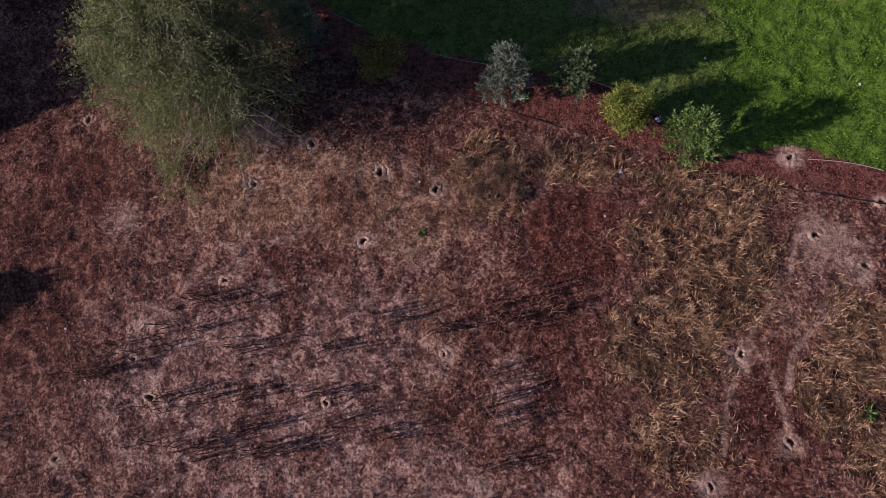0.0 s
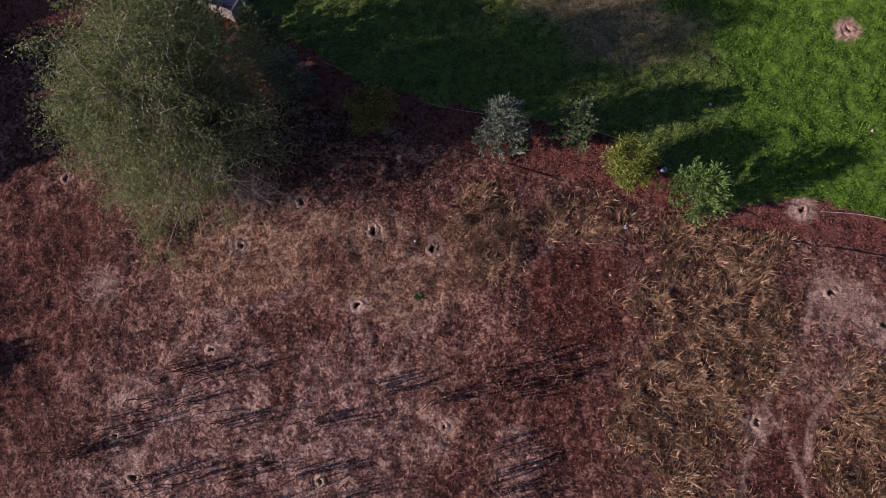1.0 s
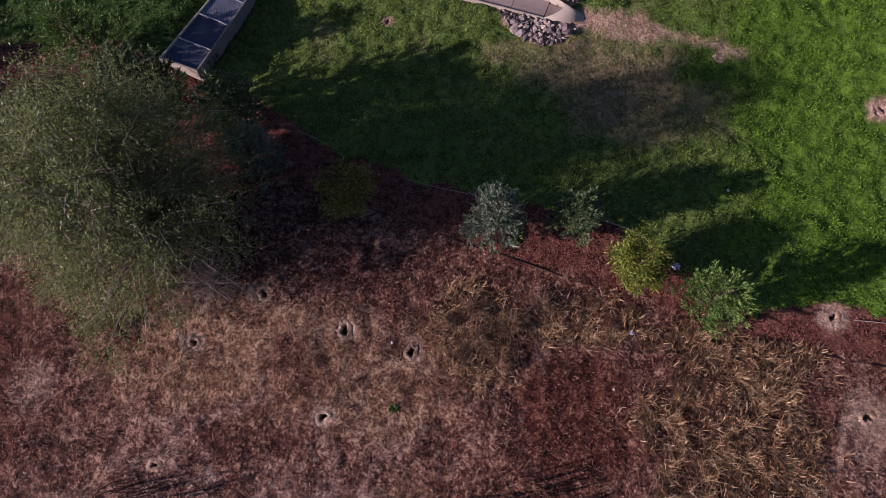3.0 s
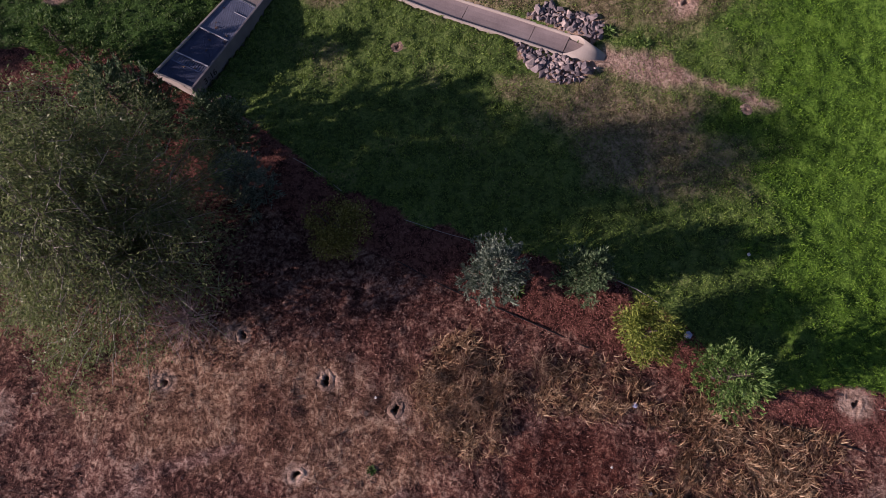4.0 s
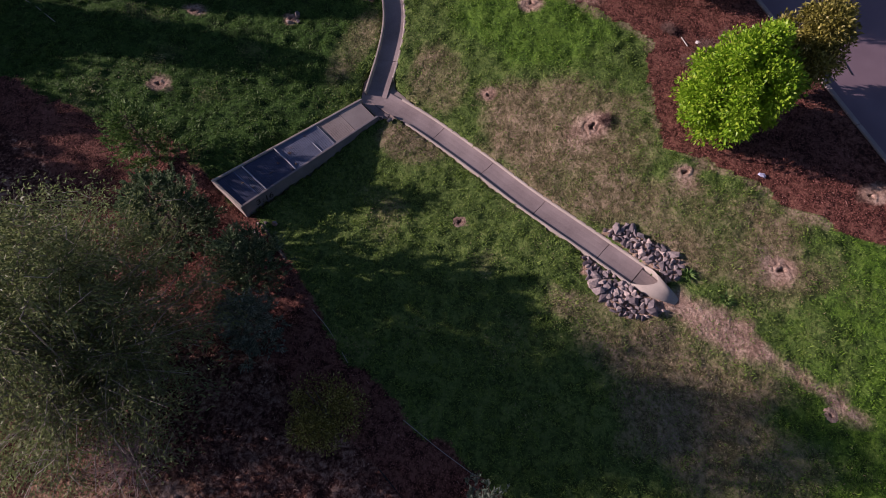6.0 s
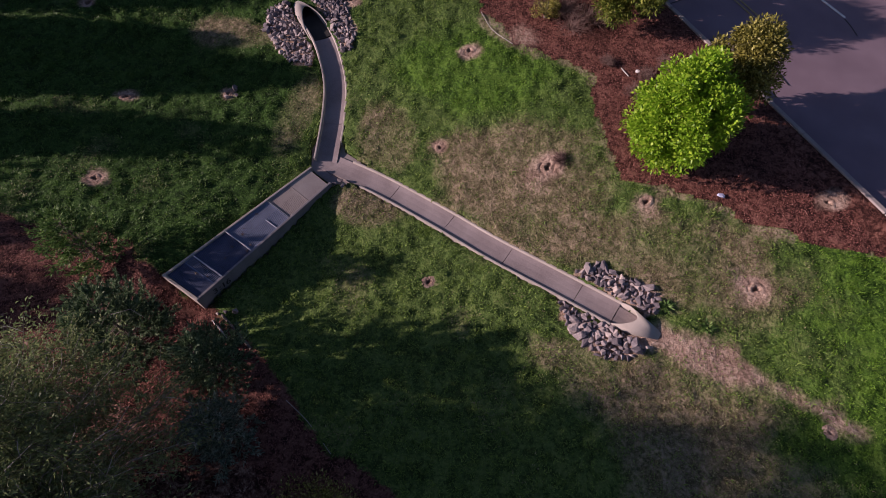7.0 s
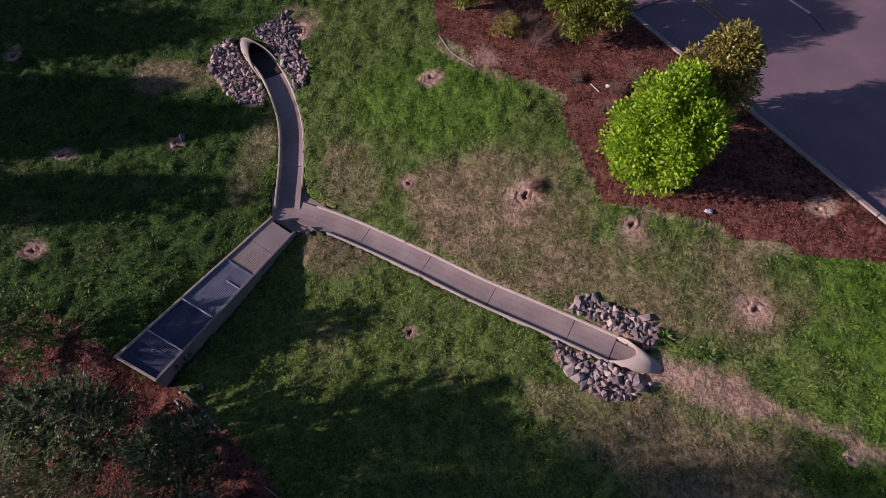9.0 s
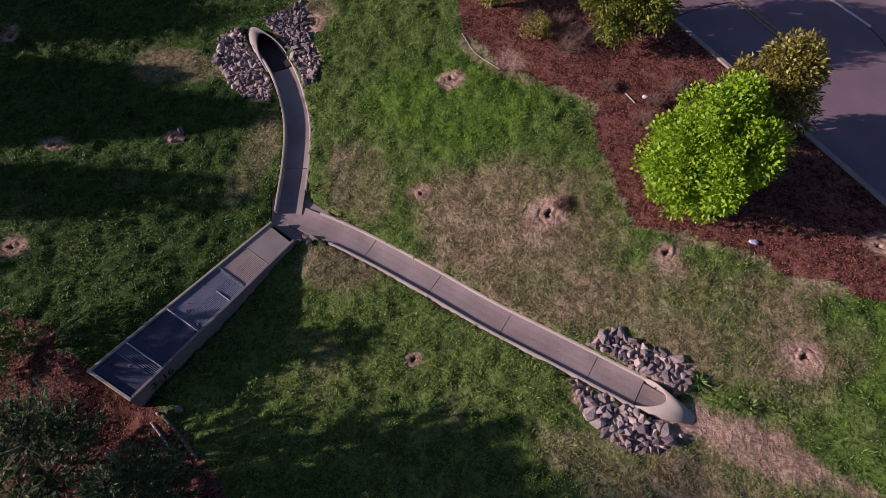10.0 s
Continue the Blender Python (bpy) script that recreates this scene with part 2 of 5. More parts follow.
# ---- the lie of the land ----
SWALE = [(-9.0, 17.3, 0.55), (-4.0, 15.2, 0.75), (-0.5, 12.8, 0.75), (3.5, 11.6, 0.5), (8.0, 10.2, 0.45)]
SOUTH_EDGE = [(-60, 16), (-14, 10.7), (-10.5, 10.5), (-9, 9.4), (-6, 8.6), (-3, 8.0), (-0.35, 7.16), (1.1, 6.5), (3.35, 5.75), (7.4, 4.45), (9.5, 4.0), (14, 2.9), (60, -10)]
NORTH_EDGE = [(-60, 17), (-14, 11.9), (-9.4, 11.7), (-8.7, 11.95), (-7.6, 11.75), (-6.4, 11.2), (-5.3, 10.85), (-4.1, 10.4), (-2.9, 9.45), (-1.8, 8.75), (-0.3, 8.12), (1.2, 7.7),
              (2.5, 7.4), (4.0, 7.1), (5.0, 6.5), (5.9, 5.7), (6.8, 5.0), (7.6, 5.25), (8.8, 5.15), (10.4, 4.7), (14, 4.0), (60, -8)]
KERB_A, KERB_DIR = Vector((3.39, 21.38)), Vector((0.655, -0.756))
KERB_N = Vector((0.756, 0.655))
BED = [(-2.2, 23.5), (-1.74, 21.44), (-1.46, 20.31), (-0.5, 19.37), (1.05, 19.0), (1.7, 18.68), (2.16, 17.0), (2.78, 15.85), (3.82, 15.72), (4.82, 15.6), (5.5, 15.2), (7.04, 15.05), (8.9, 15.0), (2.0, 23.0), (0.5, 26.0)]
EAST_CHANNEL = [(-4.3, 15.32), (-2.65, 14.84), (-1.15, 14.28), (0.3, 13.68), (1.66, 13.19), (3.0, 12.69)]
NORTH_CHANNEL = [(-4.35, 15.3), (-4.52, 16.4), (-4.75, 17.35), (-5.1, 18.1), (-5.6, 18.85), (-6.25, 19.5)]
JUNCTION = [(-3.93, 14.64), (-4.64, 14.98), (-4.84, 15.6), (-4.78, 16.2), (-4.26, 16.25), (-4.0, 15.72), (-3.3, 15.42), (-3.5, 14.84)]
BOX = [(-6.35, 11.15, 1.62), (-5.42, 10.83, 1.55), (-3.95, 14.62, 1.02), (-4.6, 14.95, 1.04)]
RIPRAP = [[(1.95, 13.4), (2.54, 13.75), (2.94, 13.5), (3.5, 13.42), (3.8, 13.2), (3.8, 12.85), (3.55, 12.72), (3.1, 12.98), (2.5, 13.2)],
          [(1.8, 12.86), (1.98, 12.38), (2.4, 11.95), (2.73, 11.72), (3.35, 11.75), (3.68, 12.05), (3.86, 12.3), (3.1, 12.3), (2.6, 12.5), (2.2, 12.68)],
          [(-7.5, 19.6), (-7.3, 18.8), (-6.36, 17.98), (-5.65, 17.95), (-5.68, 18.3), (-6.2, 18.95), (-6.7, 19.55), (-7.05, 19.85)],
          [(-6.5, 20.2), (-5.7, 20.85), (-5.25, 19.9), (-4.7, 19.1), (-4.65, 18.55), (-4.95, 18.5), (-5.45, 19.25), (-6.0, 19.85)]]
# burrow: x, y, radius of its bare mound, radius of the hole
BURROWS = [(1.05, 15.85, 0.55, 0.10), (3.31, 15.33, 0.36, 0.08), (5.64, 13.74, 0.36, 0.08), (7.04, 16.05, 0.42, 0.07), (-1.59, 16.07, 0.25, 0.05), (-1.52, 18.96, 0.38, 0.07),
           (-5.19, 20.24, 0.5, 0.1), (-0.99, 12.62, 0.26, 0.06), (-10.18, 15.94, 0.4, 0.08), (-9.4, 13.25, 0.35, 0.07), (-4.66, 4.46, 0.3, 0.075), (-3.25, 5.47, 0.34, 0.09),
           (-1.53, 4.72, 0.33, 0.1), (-0.16, 4.29, 0.38, 0.085), (-1.89, 3.01, 0.26, 0.08), (-5.22, 2.06, 0.26, 0.07), (-6.75, -0.68, 0.24, 0.09), (-2.61, -0.77, 0.28, 0.07),
           (0.07, 0.33, 0.22, 0.05), (6.68, 0.38, 0.5, 0.08), (8.36, 5.03, 0.36, 0.085), (8.65, 3.1, 0.5, 0.09), (9.64, 2.37, 0.38, 0.08), (7.52, -1.47, 0.42, 0.09),
           (5.77, -2.4, 0.5, 0.07), (-9.25, 6.3, 0.3, 0.07), (-8.8, -2.05, 0.3, 0.06), (10.24, 3.88, 0.3, 0.07), (-7.25, 0.2, 0.16, 0.06), (6.95, 11.2, 0.2, 0.04), (10.3, 9.7, 0.4, 0.09), (-12.83, 18.78, 0.4, 0.1), (-7.6, 16.74, 0.36, 0.06)]
TRAILS = [[(8.3, 3.1), (8.17, 2.91), (7.98, 2.25), (7.67, 1.73), (7.09, 1.03), (6.83, 0.65)], [(6.9, 0.65), (7.18, 0.22), (7.35, -0.38), (7.46, -0.97), (7.5, -1.38)],
          [(9.13, 1.6), (8.17, 0.84), (7.7, 0.22), (7.59, -0.38)], [(6.46, -0.27), (6.23, -0.75), (6.15, -1.22), (6.07, -1.8)]]
# faint trodden lines in the field
TRACKS = [[(0.12, 2.83), (-0.7, 2.13), (-1.39, 1.56), (-2.09, 1.43), (-2.4, 0.66), (-2.3, -0.6)], [(-3.0, 3.4), (-4.4, 2.9), (-5.6, 2.1)]]


def ground_z(x, y):
    """The height of the natural ground."""
    x, y = np.asarray(x, float), np.asarray(y, float)
    best, dep, side = np.full(x.shape, 1e9), np.zeros(x.shape), np.zeros(x.shape)
    for (ax, ay, ad), (bx, by, bd) in zip(SWALE, SWALE[1:]):
        ux, uy = bx - ax, by - ay
        t = np.clip(((x - ax) * ux + (y - ay) * uy) / (ux * ux + uy * uy), 0, 1)
        px, py = x - ax - t * ux, y - ay - t * uy
        d = np.hypot(px, py)
        near = d < best
        best, dep, side = np.where(near, d, best), np.where(near, ad + t * (bd - ad), dep), np.where(near, ux * py - uy * px, side)
    w = np.where(side > 0, 3.0, 4.3)
    xc, yc = np.clip(x, -25, 25), np.clip(y, -30, 25)
    z = 1.85 + 0.045 * xc - dep * np.exp(-((best / w) ** 2)) + 0.05 * np.maximum(0, yc - 15)
    z = z + 0.2 * np.exp(-((x + 3) ** 2 + (y - 5.3) ** 2) / 4)
    # the box holds the bank back: lower ground on its south-east side, higher on the other
    s = ((x + 5.2) * 0.915 - (y - 12.85) * 0.402)
    z = z - 0.3 * np.exp(-(((x + 5.7) / 0.9) ** 2 + ((y - 10.35) / 0.7) ** 2))
    z = z + 0.07 * np.exp(-(((x + 3.5) / 0.7) ** 2 + ((y - 14.3) / 0.7) ** 2))
    return z - 0.24 * np.exp(-(((x + 3.9) / 1.9) ** 2 + ((y - 12.2) / 2.0) ** 2)) * step(0.0, 0.7, s) + 0.16 * np.exp(-(((x + 6.2) / 1.2) ** 2 + ((y - 12.3) / 1.8) ** 2)) * step(0.1, -0.6, s)


def gz(x, y):
    return float(ground_z(np.array([x]), np.array([y]))[0])


def edge_y(x, pts):
    return np.interp(x, [p[0] for p in pts], [p[1] for p in pts])


def kerb_off(x, y):
    """Metres beyond the kerb's line, towards the car park."""
    return (x - KERB_A.x) * KERB_N.x + (y - KERB_A.y) * KERB_N.y


def zones(x, y):
    """Cover of the ground: grass, mulch, field, bare soil, dryness of the grass, straw, each 0 to 1."""
    wob = (vnoise(x, y, 0.6, 3) - 0.5) * 0.34 + (vnoise(x, y, 0.17, 5) - 0.5) * 0.16
    s, n = edge_y(x, SOUTH_EDGE), edge_y(x, NORTH_EDGE)
    grass = step(-0.08, 0.1, y + wob - n)
    field = step(-0.1, 0.06, s - y - wob * 0.7)
    bed = inside(x + wob * 0.7, y + wob * 0.7, BED).astype(float)
    bed = np.maximum(bed, (kerb_off(x, y) > -0.9) & (y > 15.1))
    grass = grass * (1 - bed)
    mulch = np.clip(1 - grass - field, 0, 1)
    bare = np.zeros(np.shape(x))
    for bx, by, r, hr in BURROWS:
        bare = np.maximum(bare, 0.9 * (1 - step(0.2, 1.15, np.hypot(x - bx, (y - by) * 1.25) / r + wob * 3.2)))
    for tr in TRAILS:
        d, _ = seg_dist(x, y, tr)
        bare = np.maximum(bare, 0.85 * (1 - step(0.02, 0.13, d + wob * 0.3)))
    d, a = seg_dist(x, y, [(3.95, 12.35), (4.7, 12.1), (5.9, 11.85), (6.7, 11.6), (7.3, 11.3)])
    bare = np.maximum(bare, 0.85 * (1 - step(0.0, 0.42, d + wob * 1.0 - 0.16 * (a < 1.4))))
    for bx, by, r in ((8.68, 1.03, 0.5), (9.6, 2.31, 0.5), (8.8, 3.05, 0.75), (6.64, 0.3, 0.45), (7.4, -1.55, 0.4), (5.77, -2.37, 0.5), (-7.9, 3.6, 0.45), (-0.2, 19.6, 0.5), (0.85, 15.68, 0.6), (3.25, 15.15, 0.5), (5.6, 13.6, 0.4)):
        bare = np.maximum(bare, 0.75 * (1 - step(0.1, 1.3, np.hypot(x - bx, y - by) / r + wob * 1.5)))
    for poly in RIPRAP:
        bare = np.maximum(bare, 0.85 * inside(x + wob * 0.4, y + wob * 0.4, poly))
    d, _ = seg_dist(x, y, BED[2:-2])
    bare = np.maximum(bare, 0.55 * (1 - step(0.06, 0.3, d + wob)) * grass)
    dry = np.zeros(np.shape(x))
    for bx, by, rx, ry, k in ((0.6, 15.6, 2.8, 1.7, 0.82), (2.2, 14.4, 3.2, 0.9, 0.75), (4.6, 14.0, 2.4, 1.3, 0.8), (-3.0, 16.2, 1.0, 1.3, 0.8), (-5.6, 16.5, 0.7, 1.5, 0.6), (-2.9, 14.2, 0.9, 0.6, 0.8),
                              (4.4, 11.2, 2.6, 1.0, 0.85), (5.2, 9.9, 2.4, 1.2, 0.7), (-1.2, 12.0, 2.0, 0.9, 0.35), (-8.2, 18.6, 1.6, 0.6, 0.7), (-5.4, 20.6, 0.9, 0.7, 0.9), (2.5, 11.6, 1.5, 0.5, 0.6)):
        q = np.hypot((x - bx) / rx, (y - by) / ry)
        dry = np.maximum(dry, k * (1 - step(0.55, 1.15, q + wob * 1.2)))
    lush = np.maximum(step(5.6, 8.2, x + wob * 4) * step(4, 5, y) * step(16, 14.5, y + 0.2 * x - 2), 0.8 * (1 - step(0.6, 1.2, np.hypot((x + 1.2) / 2.4, (y - 18.3) / 1.5) + wob)))
    dry = np.clip(dry * (1 - 0.7 * lush) + (vnoise(x, y, 0.9, 8) - 0.62) * 0.7 * (1 - lush), 0, 1)
    straw = np.zeros(np.shape(x))
    for bx, by, rx, ry, k in ((6.1, 2.7, 2.0, 2.2, 1.0), (5.0, 0.5, 1.5, 1.7, 0.85), (5.2, -1.4, 1.2, 1.0, 0.5), (9.4, -0.5, 1.5, 2.3, 1.0), (1.2, 4.7, 0.9, 1.4, 0.8), (3.4, 4.9, 1.2, 0.6, 0.6), (6.0, 4.4, 1.7, 0.6, 1.0)):
        q = np.hypot((x - bx) / rx, (y - by) / ry)
        straw = np.maximum(straw, k * (1 - step(0.6, 1.15, q + wob * 1.3)))
    straw = straw * field * (1 - 0.8 * bare)
    red, pale = np.zeros(np.shape(x)), np.zeros(np.shape(x))
    for bx, by, rx, ry, k in ((3.3, 3.0, 1.5, 1.6, 1.0), (-10.2, 3.0, 2.6, 5.0, 0.75), (3.0, 0.6, 1.0, 1.6, 0.6), (7.3, -0.6, 1.0, 2.2, 0.7), (-2.5, 3.9, 0.9, 0.8, 0.45)):
        red = np.maximum(red, k * (1 - step(0.5, 1.2, np.hypot((x - bx) / rx, (y - by) / ry) + wob * 1.3)))
    for bx, by, rx, ry, k in ((-5.4, -0.6, 3.4, 3.4, 0.8), (-2.0, 0.2, 2.0, 2.2, 0.85), (1.5, -0.5, 0.6, 1.0, 0.95), (-1.0, -2.6, 4.0, 1.2, 0.7), (2.5, 4.9, 0.25, 1.0, 0.5), (8.9, 2.4, 1.1, 1.0, 0.75), (-8.0, 3.6, 0.6, 0.5, 0.9)):
        pale = np.maximum(pale, k * (1 - step(0.5, 1.2, np.hypot((x - bx) / rx, (y - by) / ry) + wob * 1.5)))
    pale = np.clip(pale * (0.45 + 1.0 * vnoise(x, y, 0.45, 17)), 0, 1)
    tan = np.zeros(np.shape(x))
    for bx, by, rx, ry, k in ((-3.4, 4.3, 3.6, 1.5, 1.0), (-0.6, 3.6, 1.9, 1.4, 0.9), (-8.2, 5.4, 1.6, 0.9, 0.7), (-0.4, 0.6, 0.8, 1.6, 0.6), (7.2, 1.6, 1.2, 2.2, 0.6)):
        tan = np.maximum(tan, k * (1 - step(0.5, 1.2, np.hypot((x - bx) / rx, (y - by) / ry) + wob * 1.4)))
    for tr in TRACKS:
        pale = np.maximum(pale, 0.8 * (1 - step(0.04, 0.2, seg_dist(x, y, tr)[0] + wob * 0.3)))
    # western lawn: denser green, with a sun-averted slope's dimness put into the colour
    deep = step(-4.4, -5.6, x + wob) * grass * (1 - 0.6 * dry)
    return dict(tan=tan * field, deep=deep, red=red * field, pale=pale * field, grass=grass, mulch=mulch, field=field, bare=bare, dry=dry * grass, lush=lush * grass, straw=straw)


def surface_z(x, y, zn):
    """The ground with its small hummocks."""
    z = ground_z(x, y) + (vnoise(x, y, 0.5, 1) - 0.5) * 0.04
    z = z + (rough_noise(x, y, 0.26, 2) - 0.5) * (0.075 * zn["grass"] * (1 - 0.7 * zn["dry"]) + 0.045 * zn["field"] + 0.02) * (1 - 0.7 * zn["bare"])
    return z + (rough_noise(x, y, 0.45, 6) - 0.5) * 0.055 * (zn["grass"] * (1 - 0.7 * zn["dry"]) + 0.6 * zn["field"]) * (1 - zn["bare"])


def carve(x, y, z):
    """The ground sheet's height: hollows under channels, box, burrows and paving."""
    for line in (EAST_CHANNEL, NORTH_CHANNEL):
        d, _ = seg_dist(x, y, line)
        z = z - 0.45 * (d < 0.27)
    z = np.where(inside(x, y, JUNCTION), 0.5, z)
    d, _ = seg_dist(x, y, [(2.8, 12.76), (3.42, 12.53)])
    z = np.where(d < 0.24, 0.95, z)
    d, _ = seg_dist(x, y, [(-6.2, 19.45), (-6.45, 19.65)])
    z = z - 0.45 * (d < 0.22)
    for bx, by, r, hr in BURROWS:
        z = z - 0.6 * (np.hypot(x - bx, y - by) < hr * 1.05)
    cx, cy = sum(p[0] for p in BOX) / 4, sum(p[1] for p in BOX) / 4
    hole = inside(cx + (x - cx) * 1.09, cy + (y - cy) * 1.02, [(p[0], p[1]) for p in BOX])
    z = np.where(hole, 0.1, z)
    k = kerb_off(x, y)
    z = np.where(k > -0.6, z + (2.29 - z) * step(-0.6, -0.02, k), z)
    return np.where(k > 0.1, 2.0, z)


def ground():
    fine_x, fine_y = np.arange(-18, 14.01, 0.08), np.arange(-7, 25.01, 0.08)
    far = np.array([0.6, 1.5, 3, 6, 12, 25, 50, 100, 200, 400, 800])
    xs = np.concatenate([-18 - far[::-1], fine_x, 14 + far])
    ys = np.concatenate([-7 - far[::-1], fine_y, 25 + far])
    X, Y = np.meshgrid(xs, ys)
    x, y = X.ravel(), Y.ravel()
    zn = zones(x, y)
    z = surface_z(x, y, zn)
    z = carve(x, y, z)
    nx, ny = len(xs), len(ys)
    i = (np.arange(ny - 1)[:, None] * nx + np.arange(nx - 1)[None, :]).ravel()
    me = np_mesh("ground", np.stack([x, y, z], 1), np.stack([i, i + 1, i + nx + 1, i + nx], 1), True)
    for k, v in zn.items():
        at = me.attributes.new(k, "FLOAT", "POINT")
        at.data.foreach_set("value", v.astype(np.float32))
    return part("ground", me, GROUND_COVER)


def ground_mat():  # cover by attribute, broken up by grain
    m, n, l, b = node_mat("ground_cover")
    co = n.new("ShaderNodeTexCoord")

    def noise_at(scale, detail=5, dist=0.0):
        t = n.new("ShaderNodeTexNoise")
        t.inputs["Scale"].default_value, t.inputs["Detail"].default_value, t.inputs["Distortion"].default_value = scale, detail, dist
        l.new(co.outputs["Object"], t.inputs["Vector"])
        return t.outputs["Fac"]

    def ramp(fac, stops):
        r = n.new("ShaderNodeValToRGB")
        set_ramp(r, stops)
        l.new(fac, r.inputs[0])
        return r.outputs[0]

    def mixf(a, c, f):
        q = n.new("ShaderNodeMix")
        q.inputs[0].default_value = f
        l.new(a, q.inputs[2])
        l.new(c, q.inputs[3])
        return q.outputs[0]

    def mixc(a, c, fac):
        q = n.new("ShaderNodeMix")
        q.data_type = "RGBA"
        l.new(fac, q.inputs[0])
        l.new(a, q.inputs[6])
        l.new(c, q.inputs[7])
        return q.outputs[2]

    def mask(key, soft=0.25, amount=0.5):
        """A cover's edge broken up by grain."""
        at, add, mr = n.new("ShaderNodeAttribute"), n.new("ShaderNodeMath"), n.new("ShaderNodeMapRange")
        at.attribute_name = key
        add.operation = "MULTIPLY_ADD"
        l.new(fine, add.inputs[0])
        add.inputs[1].default_value = amount
        l.new(at.outputs["Fac"], add.inputs[2])
        mr.inputs["From Min"].default_value, mr.inputs["From Max"].default_value = 0.5 + amount / 2 - soft, 0.5 + amount / 2 + soft
        l.new(add.outputs[0], mr.inputs["Value"])
        return mr.outputs[0]

    def sharpen(fac, k):
        q = n.new("ShaderNodeMath")
        q.operation = "MULTIPLY_ADD"
        l.new(fac, q.inputs[0])
        q.inputs[1].default_value, q.inputs[2].default_value = k, 0.5 - 0.5 * k
        return q.outputs[0]

    big, mid, blot, fine, grain = noise_at(0.55, 4), noise_at(2.6, 6, 0.6), noise_at(8, 6, 0.8), noise_at(17, 5, 0.4), noise_at(60, 3)
    tone = sharpen(mixf(mixf(big, mid, 0.55), mixf(blot, mixf(fine, grain, 0.35), 0.55), 0.72), 3.0)
    tone2 = sharpen(mixf(mid, mixf(blot, mixf(fine, grain, 0.45), 0.55), 0.75), 2.3)
    field = ramp(tone, [(0.34, (0.04, 0.015, 0.012)), (0.46, (0.105, 0.044, 0.035)), (0.56, (0.175, 0.085, 0.063)), (0.72, (0.38, 0.24, 0.18))])
    red = ramp(tone, [(0.34, (0.034, 0.01, 0.008)), (0.46, (0.085, 0.027, 0.02)), (0.56, (0.13, 0.048, 0.034)), (0.72, (0.26, 0.14, 0.1))])
    pale = ramp(tone2, [(0.32, (0.07, 0.034, 0.029)), (0.44, (0.17, 0.093, 0.08)), (0.55, (0.325, 0.205, 0.168)), (0.68, (0.54, 0.4, 0.33))])
    grass = ramp(tone2, [(0.36, (0.04, 0.068, 0.018)), (0.5, (0.08, 0.14, 0.033)), (0.64, (0.145, 0.205, 0.058))])
    dry = ramp(tone2, [(0.34, (0.1, 0.084, 0.044)), (0.5, (0.2, 0.162, 0.095)), (0.66, (0.36, 0.28, 0.19))])
    mulch = ramp(tone2, [(0.36, (0.04, 0.015, 0.012)), (0.5, (0.12, 0.045, 0.033)), (0.65, (0.24, 0.11, 0.082))])
    bare = ramp(tone2, [(0.3, (0.21, 0.135, 0.1)), (0.5, (0.35, 0.235, 0.18)), (0.7, (0.56, 0.41, 0.32))])
    straw = ramp(tone2, [(0.36, (0.035, 0.015, 0.011)), (0.5, (0.09, 0.046, 0.03)), (0.68, (0.24, 0.15, 0.092))])
    tan = ramp(tone, [(0.3, (0.08, 0.04, 0.025)), (0.44, (0.17, 0.092, 0.06)), (0.56, (0.25, 0.15, 0.1)), (0.7, (0.42, 0.29, 0.2))])
    fm = mask("field")
    c = mixc(mulch, mixc(mixc(mixc(field, tan, mask("tan", 0.45)), red, mask("red", 0.4)), pale, mask("pale", 0.45)), fm)
    c = mixc(c, straw, mask("straw"))
    lush = ramp(tone2, [(0.36, (0.03, 0.075, 0.011)), (0.5, (0.07, 0.155, 0.018)), (0.64, (0.12, 0.23, 0.032))])
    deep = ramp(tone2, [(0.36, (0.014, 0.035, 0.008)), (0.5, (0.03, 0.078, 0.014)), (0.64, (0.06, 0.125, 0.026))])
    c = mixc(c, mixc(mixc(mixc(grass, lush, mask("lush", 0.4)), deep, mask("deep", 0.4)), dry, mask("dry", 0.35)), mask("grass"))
    c = mixc(c, bare, mask("bare", 0.35))
    l.new(c, b.inputs["Base Color"])
    b.inputs["Roughness"].default_value = 0.95
    b.inputs["Specular IOR Level"].default_value = 0.15
    bp = n.new("ShaderNodeBump")
    bp.inputs["Strength"].default_value, bp.inputs["Distance"].default_value = 1.0, 0.06
    l.new(tone2, bp.inputs["Height"])
    l.new(bp.outputs[0], b.inputs["Normal"])
    return m


GROUND_COVER = ground_mat()
tagged(ground(), "uneven ground of dry brown field, green lawn and bark mulch", "ground", kind="structure")


# ---- leaves, blades and trees ----
def unit(v):
    return v / (np.linalg.norm(v, axis=1, keepdims=True) + 1e-9)


def leaf_mesh(P, D, L, W, droop=0.15):
    """One diamond-shaped leaf, folded a little, at each place P along D."""
    n = len(P)
    R = unit(RNG.normal(size=(n, 3)))
    U = unit(np.cross(D, R))
    N = np.cross(U, D)
    L, W = np.broadcast_to(L, n)[:, None], np.broadcast_to(W, n)[:, None]
    mid = P + 0.45 * L * D + 0.1 * L * N
    tip = P + L * D - np.array([0, 0, 1]) * droop * L
    V = np.stack([P, mid + W * 0.5 * U, tip, mid - W * 0.5 * U], 1).reshape(-1, 3)
    return np_mesh("leaves", V, np.arange(4 * n).reshape(-1, 4))


